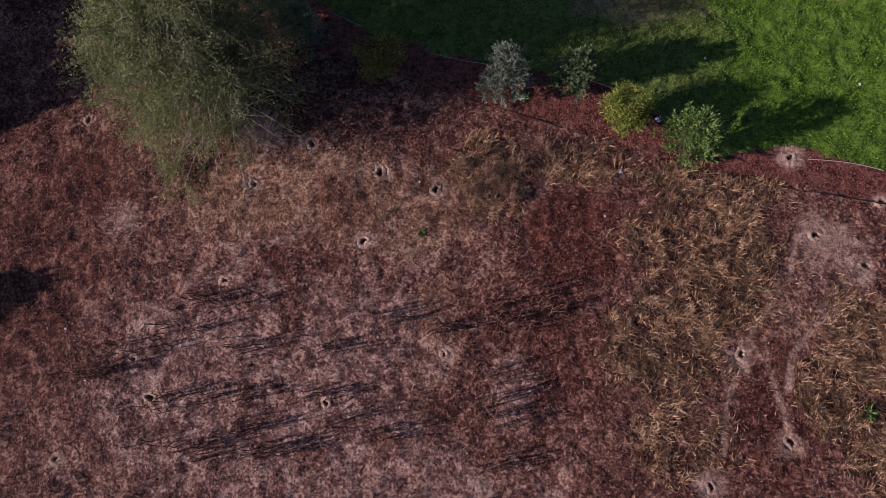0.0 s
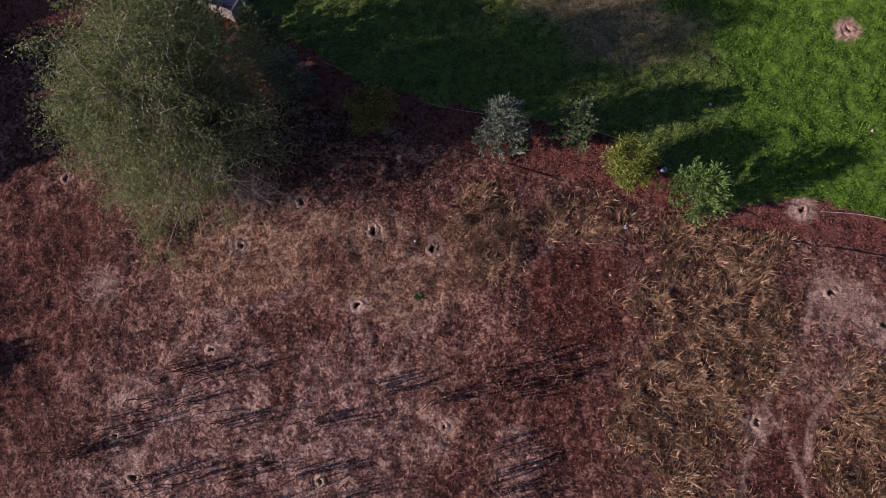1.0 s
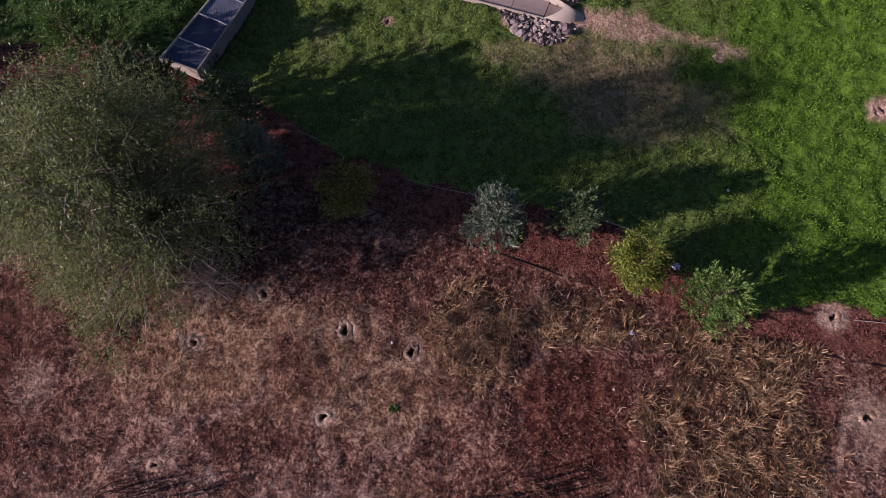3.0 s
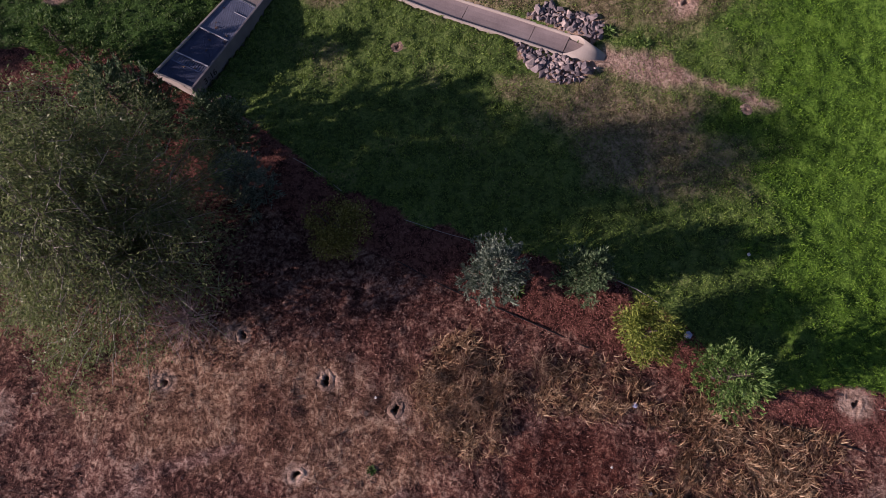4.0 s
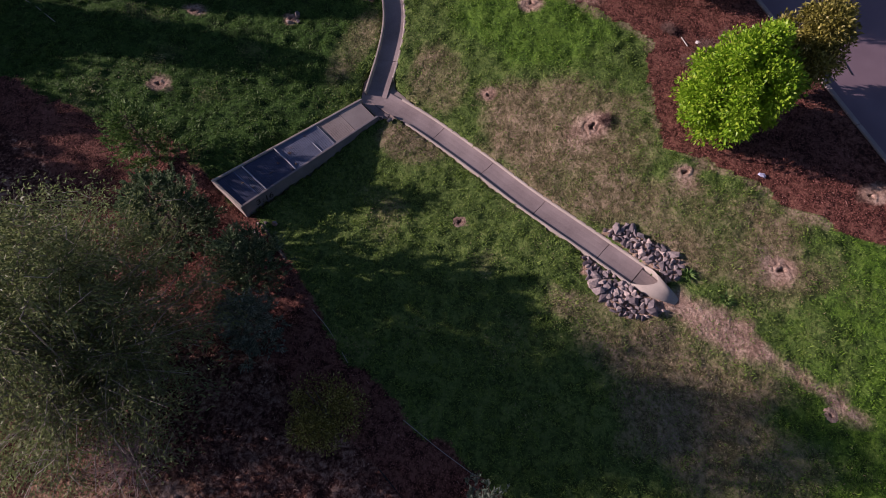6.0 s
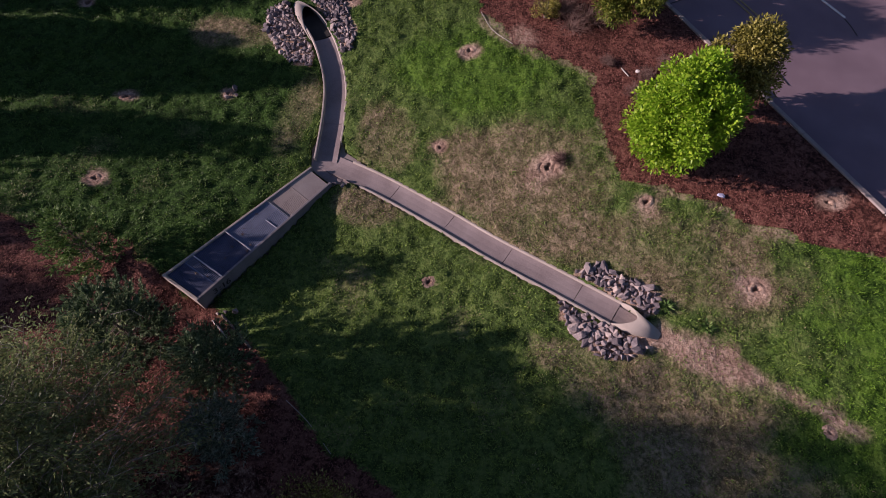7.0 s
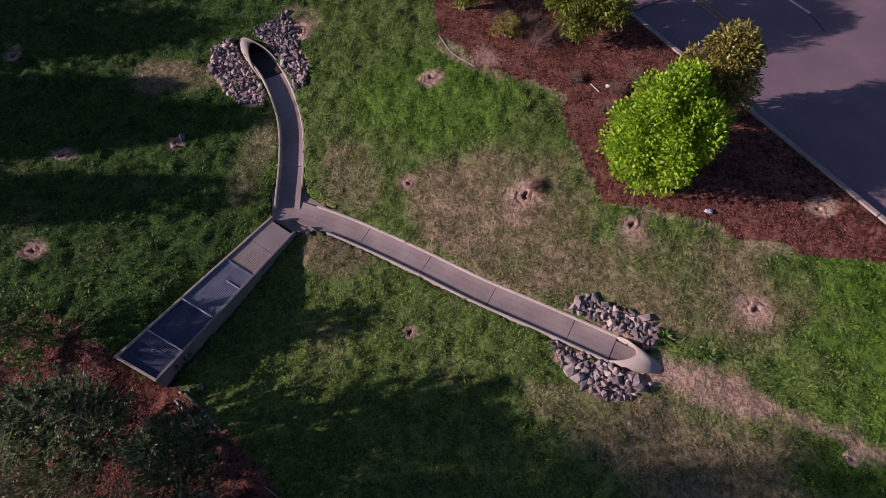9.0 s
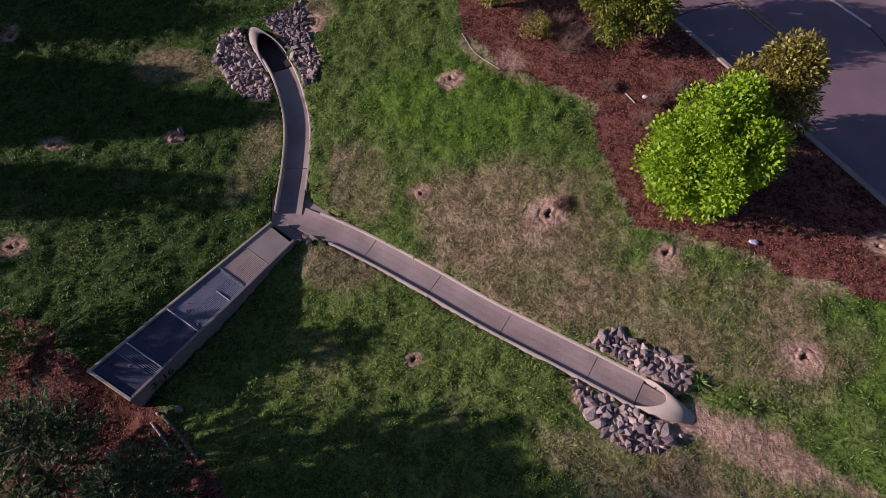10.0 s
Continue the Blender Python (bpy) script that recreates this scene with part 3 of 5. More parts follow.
def blade_mesh(P, D, L, W):
    """Upright tapered blades: two quads' worth of bend in one strip of three triangles."""
    n = len(P)
    side = unit(np.cross(D, np.array([0.0, 0.0, 1.0]) + RNG.normal(size=(n, 3)) * 0.3))
    L, W = np.broadcast_to(L, n)[:, None], np.broadcast_to(W, n)[:, None]
    mid = P + 0.55 * L * D
    bend = np.concatenate([D[:, :2], np.zeros((n, 1))], 1)
    tip = P + L * (D * 0.9 + bend * 0.35)
    V = np.stack([P - side * W * 0.5, P + side * W * 0.5, mid + side * W * 0.4, tip, mid - side * W * 0.4], 1).reshape(-1, 3)
    return np_mesh("blades", V, np.arange(5 * n).reshape(-1, 5))


def spruce(place, h, r, mat, label, seed, count=6500, group="small conifers", top=0.55):
    """A small conifer: a leader, whorls of boughs that turn up at their ends, and spiky sprays along them."""
    rng = np.random.default_rng(seed)
    x, y = place
    tree = thing("conifer", (x, y, gz(x, y) - 0.02), label, "conifer", group)
    part("trunk", tubes([[(0, 0, 0, 0.045), (0.01, 0, h * 0.5, 0.028), (0, 0.01, h * 0.97, 0.006)]], 6), BARK, tree)
    P, D = [], []
    nb = 80
    for i in range(nb):
        t = (i + rng.random()) / nb
        a = i * 2.4 + rng.normal() * 0.3
        z = h * (0.06 + 0.9 * t)
        length = r * (1.02 - t) ** top * (0.62 + 0.58 * rng.random()) * min(1, 0.72 + t * 2)
        rise = 0.15 + 0.75 * t + rng.normal() * 0.12
        e = np.array([math.cos(a), math.sin(a), rise])
        root = np.array([0, 0, z])
        tip = root + length * e * np.array([1, 1, 0.6])
        part("bough", tubes([[(0, 0, z, 0.008), (*(root * 0.5 + tip * 0.5 + (0, 0, -0.02)), 0.005), (*tip, 0.002)]], 3), BARK, tree)
        k = int(1.25 * count / nb * (0.35 + length / r))
        # side shoots, each a spray of its own
        shoots = 4 + int(9 * length / r)
        u = 0.25 + 0.78 * rng.random(shoots)
        side = np.array([-math.sin(a), math.cos(a), 0])
        way = unit(e[None, :] * 0.8 + np.array([0, 0, 0.3]) + side * rng.normal(size=(shoots, 1)) * 0.75 + rng.normal(size=(shoots, 3)) * 0.15)
        reach = (0.1 + 0.12 * rng.random(shoots)) * (r / 0.7) ** 0.5
        pick = rng.integers(0, shoots, k)
        s = rng.random(k)
        base = root + u[pick][:, None] * (tip - root)
        P.append(base + way[pick] * (reach[pick] * s)[:, None] + rng.normal(size=(k, 3)) * 0.008)
        D.append(unit(way[pick] * 1.0 + rng.normal(size=(k, 3)) * 0.45))
    P, D = np.concatenate(P), np.concatenate(D)
    n = len(P)
    part("crown", leaf_mesh(P, D, 0.045 + 0.05 * rng.random(n), 0.014 + 0.012 * rng.random(n), 0.0), mat, tree)
    return tree


def crown_points(rng, n, r, h0, h1, lumps=26, tight=0.32):
    """Leaf places gathered in uneven lumps within an egg-shaped crown."""
    c = []
    while len(c) < lumps:
        p = rng.uniform(-1, 1, 3)
        if 0.35 < np.linalg.norm(p) < 1:
            c.append(p)
    c = np.array(c)
    k = rng.integers(0, lumps, n)
    size = tight * (0.6 + 0.8 * rng.random(lumps))
    d = unit(rng.normal(size=(n, 3)))
    p = c[k] * 0.78 + d * size[k][:, None] * (rng.random((n, 1)) ** 0.45)
    q = p.copy()
    q[:, :2] *= r
    q[:, 2] = h0 + (p[:, 2] + 1) / 2 * (h1 - h0)
    return q, d


def broadleaf(place, h, r, mat, label, seed, n=9000, leaf=0.06, name="tree", category="tree", low=0.12, lumps=26, wide=0.55, tight=0.32):
    rng = np.random.default_rng(seed)
    x, y = place
    tree = thing(name, (x, y, gz(x, y) - 0.02), label, category)
    limbs = []
    for i in range(11):
        a, s = i * 2.4, rng.uniform(0.45, 0.8)
        e = (s * r * math.cos(a), s * r * math.sin(a), h * rng.uniform(0.45, 0.85))
        limbs.append([(0, 0, h * 0.08, 0.03), (e[0] * 0.4, e[1] * 0.4, e[2] * 0.55, 0.018), (*e, 0.004)])
    part("trunk", tubes([[(0, 0, 0, 0.06), (0.01, 0.02, h * 0.4, 0.04), (0, 0, h * 0.8, 0.01)]], 7), BARK, tree)
    for path in limbs:
        part("limb", tubes([path], 4), BARK, tree)
    P, D = crown_points(rng, n, r, h * low, h, lumps, tight)
    D = unit(D + np.array([0, 0, 0.35]) + rng.normal(size=D.shape) * 0.5)
    part("crown", leaf_mesh(P, D, leaf * (0.6 + 0.7 * rng.random(n)), leaf * wide * (0.6 + 0.6 * rng.random(n))), mat, tree)
    return tree


def willow(place, r, h, label, seed, leaves=190000):
    """A broad, airy shrub-willow: many arching stems, fine twigs and narrow leaves; low and thin on its south side."""
    rng = np.random.default_rng(seed)
    x, y = place
    tree = thing("willow", (x, y, gz(x, y) - 0.02), label, "tree")
    twigs, P, D = [], [], []
    ns, nt = 150, 20
    for i in range(ns):
        a = i * 2.39996
        out = r * math.sqrt((i + 0.5) / ns) * (0.85 + 0.25 * rng.random())
        out *= np.interp(math.degrees(a) % 360, (0, 45, 90, 135, 180, 210, 230, 250, 285, 310, 330, 360), (0.97, 0.94, 0.95, 1.0, 1.04, 0.9, 0.86, 0.92, 0.9, 0.8, 0.84, 0.97))
        south = max(0.0, -math.sin(a)) * out / r
        top = h * (1.0 - 0.72 * (out / r) ** 2) * (0.7 + 0.4 * rng.random()) * (1 - 0.62 * south) * (1 + 0.12 * max(0.0, math.sin(a)))
        e = np.array([out * math.cos(a), out * math.sin(a), max(top, 0.3)])
        b0 = np.array([rng.normal() * 0.25, rng.normal() * 0.25, 0])
        m1 = b0 + (e - b0) * np.array([0.3, 0.3, 0.55])
        m2 = b0 + (e - b0) * np.array([0.68, 0.68, 0.92])
        m1, m2, e = (v * np.array([1, 1, 1 - (0.62 if v[0] < -0.8 else 0.25) * min(1.0, max(0.0, (-v[1] - 0.3) / 1.2))]) for v in (m1, m2, e))
        part("stem", tubes([[(*b0, 0.026), (*m1, 0.016), (*m2, 0.009), (*e, 0.004)]], 5), TWIG, tree)
        for j in range(nt):
            s = 0.3 + 0.7 * rng.random()
            q = m1 + (m2 - m1) * (s - 0.3) / 0.35 if s < 0.65 else m2 + (e - m2) * (s - 0.65) / 0.35
            d = rng.normal(size=3) * np.array([1, 1, 0.6]) + np.array([math.cos(a), math.sin(a), 0.25]) * 0.6
            d /= np.linalg.norm(d)
            ln = rng.uniform(0.35, 0.95)
            mid, end = q + d * ln * 0.5, q + d * ln - np.array([0, 0, 0.2 * ln])
            if q[1] < -0.1 and q[0] > -0.9 and q[2] < 1.3 and j % 6:
                continue  # open under the overhanging south-east side
            if q[1] > -0.5 or j % 2:
                twigs.append([(*q, 0.004), (*mid, 0.0035), (*end, 0.0025)])
            full = 0.5 + 0.9 * vnoise(q[0] + 9, q[1] + 9, 0.8, seed) + (0.5 if rng.random() < 0.25 else 0)
            k = int(leaves / (ns * nt) * rng.uniform(0.3, 1.5) * full * float(np.interp(q[1], (-2.2, -1.2, -0.4, 0.6), (0.8, 0.55, 0.5, 1.0)) * np.interp(q[0], (-1.5, 2.4), (1.15, 0.5))))
            u = rng.random((k, 1))
            P.append(q + (end - q) * u + rng.normal(size=(k, 3)) * 0.07)
            D.append(unit(d[None, :] * 0.8 + rng.normal(size=(k, 3)) * 0.65))
    P, D = np.concatenate(P), np.concatenate(D)
    P[:, 2] = np.maximum(P[:, 2], 0.05)
    bare = []
    for q in P[rng.integers(0, len(P), 240)]:
        d = rng.normal(size=3) * np.array([1, 1, 0.3])
        d *= rng.uniform(0.2, 0.5) / np.linalg.norm(d)
        q = q + np.array([0, 0, 0.06])
        bare.append([(*q, 0.006), (*(q + d * 0.5 + rng.normal(size=3) * 0.05), 0.005), (*(q + d), 0.003)])
    tagged(part("bare_growth", tubes(bare, 3), TWIG, tree, "pale leafless twigs"), kind="stuff")
    tagged(part("brushwood", tubes(twigs, 3), BRUSHWOOD, tree, "bare grey twigs"), kind="stuff")
    n = len(P)
    part("crown", leaf_mesh(P, D, 0.045 + 0.05 * rng.random(n), 0.015 + 0.014 * rng.random(n)), L_WILLOW, tree)
    return tree


def twig_bush(place, r, h, label, seed, n=90, mat=None, name="bare_bush"):
    rng = np.random.default_rng(seed)
    x, y = place
    bush = thing(name, (x, y, gz(x, y) - 0.02), label, "bush")
    for i in range(n):
        a, s = rng.random() * 6.28, math.sqrt(rng.random())
        e = np.array([r * s * math.cos(a), r * s * math.sin(a), h * (1 - 0.5 * s * s) * rng.uniform(0.6, 1.1)])
        b = e * np.array([0.08, 0.08, 0])
        mid = b + (e - b) * np.array([0.4, 0.4, 0.6]) + rng.normal(size=3) * 0.03
        paths = [[(*b, 0.007), (*mid, 0.005), (*e, 0.002)]]
        for k in range(3):
            f = mid + (e - mid) * rng.random()
            paths.append([(*f, 0.003), (*(f + rng.normal(size=3) * 0.12 * r / 0.5 + (0, 0, 0.05)), 0.0015)])
        part("branch", tubes(paths, 3), mat or PURPLE_TWIG, bush)
    return bush


# ---- concrete drain ----
def sweep(line, profile, zf):
    """A cross-section (offset, height) carried along a plan line; zf gives the level along it."""
    pts = [Vector(p) for p in line]
    vs, fs = [], []
    k = len(profile)
    run = 0.0
    for i, p in enumerate(pts):
        if i:
            run += (p - pts[i - 1]).length
        d = (pts[min(i + 1, len(pts) - 1)] - pts[max(i - 1, 0)]).normalized()
        nrm = Vector((-d.y, d.x))
        for o, hgt in profile:
            vs.append((p.x + nrm.x * o, p.y + nrm.y * o, zf(run) + hgt))
    for i in range(len(pts) - 1):
        for j in range(k):
            a, b = i * k + j, i * k + (j + 1) % k
            fs.append((a, b, b + k, a + k))
    bm = bmesh.new()
    bv = [bm.verts.new(v) for v in vs]
    for f in fs:
        bm.faces.new([bv[i] for i in f])
    bm.faces.new(bv[:k])
    bm.faces.new(bv[-k:][::-1])
    bmesh.ops.recalc_face_normals(bm, faces=bm.faces)
    return bm


def smooth_line(pts, stepm=0.25):
    out = []
    p = [Vector(q) for q in pts]
    p = [p[0] * 2 - p[1]] + p + [p[-1] * 2 - p[-2]]
    for i in range(1, len(p) - 2):
        n = max(1, int((p[i + 1] - p[i]).length / stepm))
        for k in range(n):
            t = k / n
            out.append(0.5 * ((2 * p[i]) + (p[i + 1] - p[i - 1]) * t + (2 * p[i - 1] - 5 * p[i] + 4 * p[i + 1] - p[i + 2]) * t * t + (3 * p[i] - p[i - 1] - 3 * p[i + 1] + p[i + 2]) * t ** 3))
    out.append(p[-2])
    return [(q.x, q.y) for q in out]


def level_along(line, lift, z0=None):
    """The kerb level along a plan line, smoothed between its ends and middle."""
    L = [0.0]
    for a, b in zip(line, line[1:]):
        L.append(L[-1] + math.hypot(b[0] - a[0], b[1] - a[1]))
    keys = [(L[i], gz(*line[i]) + lift) for i in range(0, len(line), max(1, len(line) // 6))] + [(L[-1], gz(*line[-1]) + lift)]
    if z0 is not None:
        keys[0] = (0, z0)
    return lambda s: float(np.interp(s, [k[0] for k in keys], [k[1] for k in keys]))


FLOOR_DROP = 0.06
KERB_PROFILE = lambda s: [(s * 0.262, -0.01), (s * 0.269, 0.0), (s * 0.3, 0.0), (s * 0.308, -0.01), (s * 0.315, -0.32), (s * 0.22, -0.32), (s * 0.245, -FLOOR_DROP - 0.01)]


def channel(name, line, label, per, first, z0, left_from=0, right_from=0, tail_mat=None, left_rise=0.0):
    drain = thing(name, (0, 0, 0), label, "drain channel", kind="structure")
    zf = level_along(line, 0.02, z0)
    bed = [(-0.27, -FLOOR_DROP + 0.01), (-0.14, -FLOOR_DROP - 0.01), (0, -FLOOR_DROP - 0.016), (0.14, -FLOOR_DROP - 0.01), (0.27, -FLOOR_DROP + 0.01), (0.27, -0.3), (-0.27, -0.3)]
    # the bed is cast in lengths with an open joint between them
    run = [0.0]
    for a, b in zip(line, line[1:]):
        run.append(run[-1] + math.hypot(b[0] - a[0], b[1] - a[1]))
    cuts = [0] + list(range(first, len(line) - 1, per)) + [len(line) - 1]
    for i, k in zip(cuts, cuts[1:]):
        seg = [Vector(q) for q in line[i:k + 1]]
        if len(seg) < 2:
            continue
        s0 = run[i]
        seg[-1] = seg[-1] + (seg[-2] - seg[-1]).normalized() * 0.012
        part("bed_slab", sweep([(q.x, q.y) for q in seg], bed, lambda s, s0=s0: zf(s0 + s)), CHANNEL_FLOOR, drain)
    tail = [Vector(line[-2]), Vector(line[-1])]
    u = (tail[1] - tail[0]).normalized()
    end = [tail[1] + u * 0.004, tail[1] + u * 0.5]
    lo = [(-0.2, -FLOOR_DROP), (0, -FLOOR_DROP - 0.016), (0.2, -FLOOR_DROP), (0.2, -0.3), (-0.2, -0.3)]
    part("bed_slab", sweep([(q.x, q.y) for q in end], lo, lambda s: zf(run[-1]) - 0.01), tail_mat or CHANNEL_FLOOR, drain)
    for side, start in ((1, left_from), (-1, right_from)):
        part("kerb", sweep(line[start:], [(o, hgt + (left_rise if side > 0 and hgt > -0.05 else 0)) for o, hgt in KERB_PROFILE(side)], lambda s, s0=run[start]: zf(s0 + s)), CONCRETE_LIGHT, drain)
    return drain, zf(run[-1])


JUNCTION_Z = 0.9
east_line, north_line = smooth_line(EAST_CHANNEL), smooth_line(NORTH_CHANNEL)

_, EAST_END = channel("drain_channel_east", east_line, "straight open concrete drain channel with raised kerbs set in grass", 6, 7, JUNCTION_Z, 2, 4)
# the north bed's tail is near-black, coloured as shade inside the pipe
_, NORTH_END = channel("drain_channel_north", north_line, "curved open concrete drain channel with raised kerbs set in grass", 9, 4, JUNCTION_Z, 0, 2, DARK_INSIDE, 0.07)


def junction_slab():
    """The cast slab where both channels and the box meet."""
    bm = bmesh.new()
    z = JUNCTION_Z - FLOOR_DROP - 0.004
    top = [bm.verts.new((x, y, z)) for x, y in JUNCTION]
    low = [bm.verts.new((x, y, z - 0.25)) for x, y in JUNCTION]
    bm.faces.new(top)
    bm.faces.new(low[::-1])
    for i in range(len(top)):
        k = (i + 1) % len(top)
        bm.faces.new((low[i], low[k], top[k], top[i]))
    bmesh.ops.recalc_face_normals(bm, faces=bm.faces)
    tagged(part("junction_slab", bm, CHANNEL_FLOOR), "flat concrete slab where the drain channels meet", "drain channel", kind="structure")


junction_slab()


def mitred_pipe(at, d, z, ri, ro, cut, length, label, sink=0.0):
    """A round concrete pipe whose end is cut on the slant, its crown running back into the bank."""
    pipe = thing("culvert_pipe", (0, 0, 0), label, "culvert", "culvert pipe ends")
    d = Vector(d).normalized()
    nrm = Vector((-d.y, d.x))
    bm = bmesh.new()
    rings = []
    k = 40
    for rad, back, bulge in ((ri, 1, 0), (ri, 0, 0), (ro, 0, 0.0), (ro, 1, 0)):
        ring = []
        for j in range(k):
            w = 2 * math.pi * j / k
            up = math.sin(w)
            s = -cut * (0.5 - 0.5 * up) ** 0.8
            if back:
                s = length
            k2 = 0.62 if back else 1.0
            q = Vector(at) + d * s + nrm * (rad * k2 * math.cos(w))
            ring.append(bm.verts.new((q.x, q.y, z + rad * k2 * up - (sink if back else 0))))
        rings.append(ring)
    for a, b in zip(rings, rings[1:] + rings[:1]):
        for j in range(k):
            bm.faces.new((a[j], a[(j + 1) % k], b[(j + 1) % k], b[j]))
    bmesh.ops.recalc_face_normals(bm, faces=bm.faces)
    for f in bm.faces:
        f.smooth = True
    part("barrel", bm, CONCRETE_LIGHT, pipe)
    # disc closing the barrel's back end, its near-black colour standing for inner shade
    inner = bmesh.new()
    bmesh.ops.create_circle(inner, cap_ends=True, segments=24, radius=ri * 0.62, matrix=Matrix.Translation((at[0] + d.x * length * 0.96, at[1] + d.y * length * 0.96, z - sink * 0.96)) @ d.to_3d().to_track_quat("Z", "Y").to_matrix().to_4x4())
    part("dark_plug", inner, DARK_INSIDE, pipe, "dark silt inside the pipe")
    return pipe


mitred_pipe((3.36, 12.56), (0.94, -0.345), EAST_END - 0.05, 0.255, 0.29, 0.75, 0.55, "pale round concrete pipe end cut on a slant, among stones", 0.06)
mitred_pipe((-6.3, 19.52), (-0.72, 0.69), NORTH_END - 0.06, 0.3, 0.335, 1.3, 0.9, "dark open concrete pipe end cut on a slant, among stones", 0.25)

# added sheet, coloured as the pipe mouth's shade, on the north channel's last stretch
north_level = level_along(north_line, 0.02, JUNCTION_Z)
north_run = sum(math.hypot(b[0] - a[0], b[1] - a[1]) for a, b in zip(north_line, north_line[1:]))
mouth_line = north_line[-4:]
mouth_run = sum(math.hypot(b[0] - a[0], b[1] - a[1]) for a, b in zip(mouth_line, mouth_line[1:]))
silt = sweep(mouth_line, [(-0.24, -0.03), (0.24, -0.03), (0.23, 0.02), (0.1, 0.006), (-0.1, 0.006), (-0.23, 0.02)], lambda s: north_level(north_run - mouth_run + s) - FLOOR_DROP)
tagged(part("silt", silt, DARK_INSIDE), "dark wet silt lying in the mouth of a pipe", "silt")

# ---- trash-rack box ----
# the sky's blue reflection is put into both grate steels' base colour
DARK_GRATE = plain("dark_sky_tinted_steel", [(0.3, (0.045, 0.057, 0.1)), (0.7, (0.105, 0.125, 0.2))], 5, 80, 0.45, 0.1, 0.35)
GRATE = plain("sky_tinted_grate_steel", [(0.3, (0.14, 0.165, 0.24)), (0.7, (0.27, 0.3, 0.4))], 4, 60, 0.5, 0.1, 0.35)
# darker copy of the concrete: its colour holds the sunless wall's shade
SHADED_CONCRETE = plain("shaded_grey_concrete", [(0.25, (0.14, 0.13, 0.14)), (0.55, (0.22, 0.2, 0.21)), (0.8, (0.31, 0.285, 0.29))], 2.5, 50, 0.9, 0.25)


def trash_rack():
    rack = thing("drain_inlet_box", (0, 0, 0), "wedge-shaped concrete drain inlet box with sloping steel bar grates", "drain inlet")
    A, B, C, D = (Vector(p) for p in BOX)
    wall = 0.055
    foot = 0.15

    def plate(p, q, inward, name, mat=CONCRETE_LIGHT):
        """An upright wall from p to q, its top following them."""
        n = Vector((-(q - p).y, (q - p).x, 0)).normalized() * inward
        bm = bmesh.new()
        tops = [p, q, q + n * wall, p + n * wall]
        lo = [bm.verts.new((v.x, v.y, foot)) for v in tops]
        up = [bm.verts.new(v) for v in tops]
        bm.faces.new(up)
        bm.faces.new(lo[::-1])
        for i in range(4):
            bm.faces.new((lo[i], lo[(i + 1) % 4], up[(i + 1) % 4], up[i]))
        bmesh.ops.recalc_face_normals(bm, faces=bm.faces)
        bmesh.ops.bevel(bm, geom=[e for e in bm.edges if all(v in up for v in e.verts)], offset=0.008, segments=1, affect="EDGES")
        return part(name, bm, mat, rack)

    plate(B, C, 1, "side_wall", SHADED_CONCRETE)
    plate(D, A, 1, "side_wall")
    plate(A + (D - A).normalized() * 0.001, B, 1, "end_wall")

    def across(t, drop=0.03, inset=0.058):
        """The ends of a cross line at a share t of the length, between the walls."""
        p, q = A + (D - A) * t, B + (C - B) * t
        u = (q - p).normalized()
        return p + u * inset - Vector((0, 0, drop)), q - u * inset - Vector((0, 0, drop))

    # sloping floor inside; the shade under the grates is put into its colour
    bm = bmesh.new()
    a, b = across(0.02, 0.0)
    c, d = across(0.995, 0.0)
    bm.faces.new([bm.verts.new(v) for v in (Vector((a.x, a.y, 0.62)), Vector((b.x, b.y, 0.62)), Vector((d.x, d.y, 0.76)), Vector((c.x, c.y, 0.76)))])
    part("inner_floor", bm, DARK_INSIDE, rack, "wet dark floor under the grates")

    def bar(p, q, w, hgt, name, mat):
        d = q - p
        m = Matrix.Translation((p + q) / 2) @ d.to_track_quat("X", "Z").to_matrix().to_4x4()
        return part(name, box_bm(d.length, w, hgt, 0, None, m), mat, rack)

    # flat cross members that split the rack into panels
    for t in (0.172, 0.375, 0.66):
        bar(*across(t, 0.012), 0.018 if t < 0.5 else 0.01, 0.04 if t < 0.5 else 0.02, "cross_member", PALE_STEEL if t < 0.5 else STEEL)
    def panel(t0, t1, pitch, drop, w, mat, label):
        """A lift-out grate: two side rails in one frame, and its bars."""
        bm = bmesh.new()
        for end in (0, 1):
            p, q = across(t0, drop)[end], across(t1, drop)[end]
            n = (across(t0, drop)[1 - end] - p).normalized()
            m = Matrix.Translation((p + q) / 2 + n * 0.008) @ (q - p).to_track_quat("X", "Z").to_matrix().to_4x4()
            box_bm((q - p).length, 0.016, 0.03, 0, bm, m)
        for t in (t0, t1):
            p, q = across(t, drop)
            m = Matrix.Translation((p + q) / 2) @ (q - p).to_track_quat("X", "Z").to_matrix().to_4x4()
            box_bm((q - p).length + 0.004, 0.014, 0.026, 0, bm, m)
        frame_ob = part("grate_frame", bm, mat, rack, label)
        for t in np.arange(t0 + pitch * 0.6, t1, pitch):
            p, q = across(t, drop)
            d = q - p
            m = Matrix.Translation((p + q) / 2) @ d.to_track_quat("X", "Z").to_matrix().to_4x4()
            part("grate_bar", box_bm(d.length, w, 0.012, 0, None, m), mat, frame_ob)

    # bars wide apart over the deep part, close together over the shallow part
    panel(0.02, 0.115, 0.0062, 0.05, 0.019, DARK_GRATE, "dark close-set steel grate")
    panel(0.118, 0.168, 0.0075, 0.05, 0.015, GRATE, "steel grate with wider gaps")
    panel(0.178, 0.37, 0.0062, 0.05, 0.019, DARK_GRATE, "dark close-set steel grate")
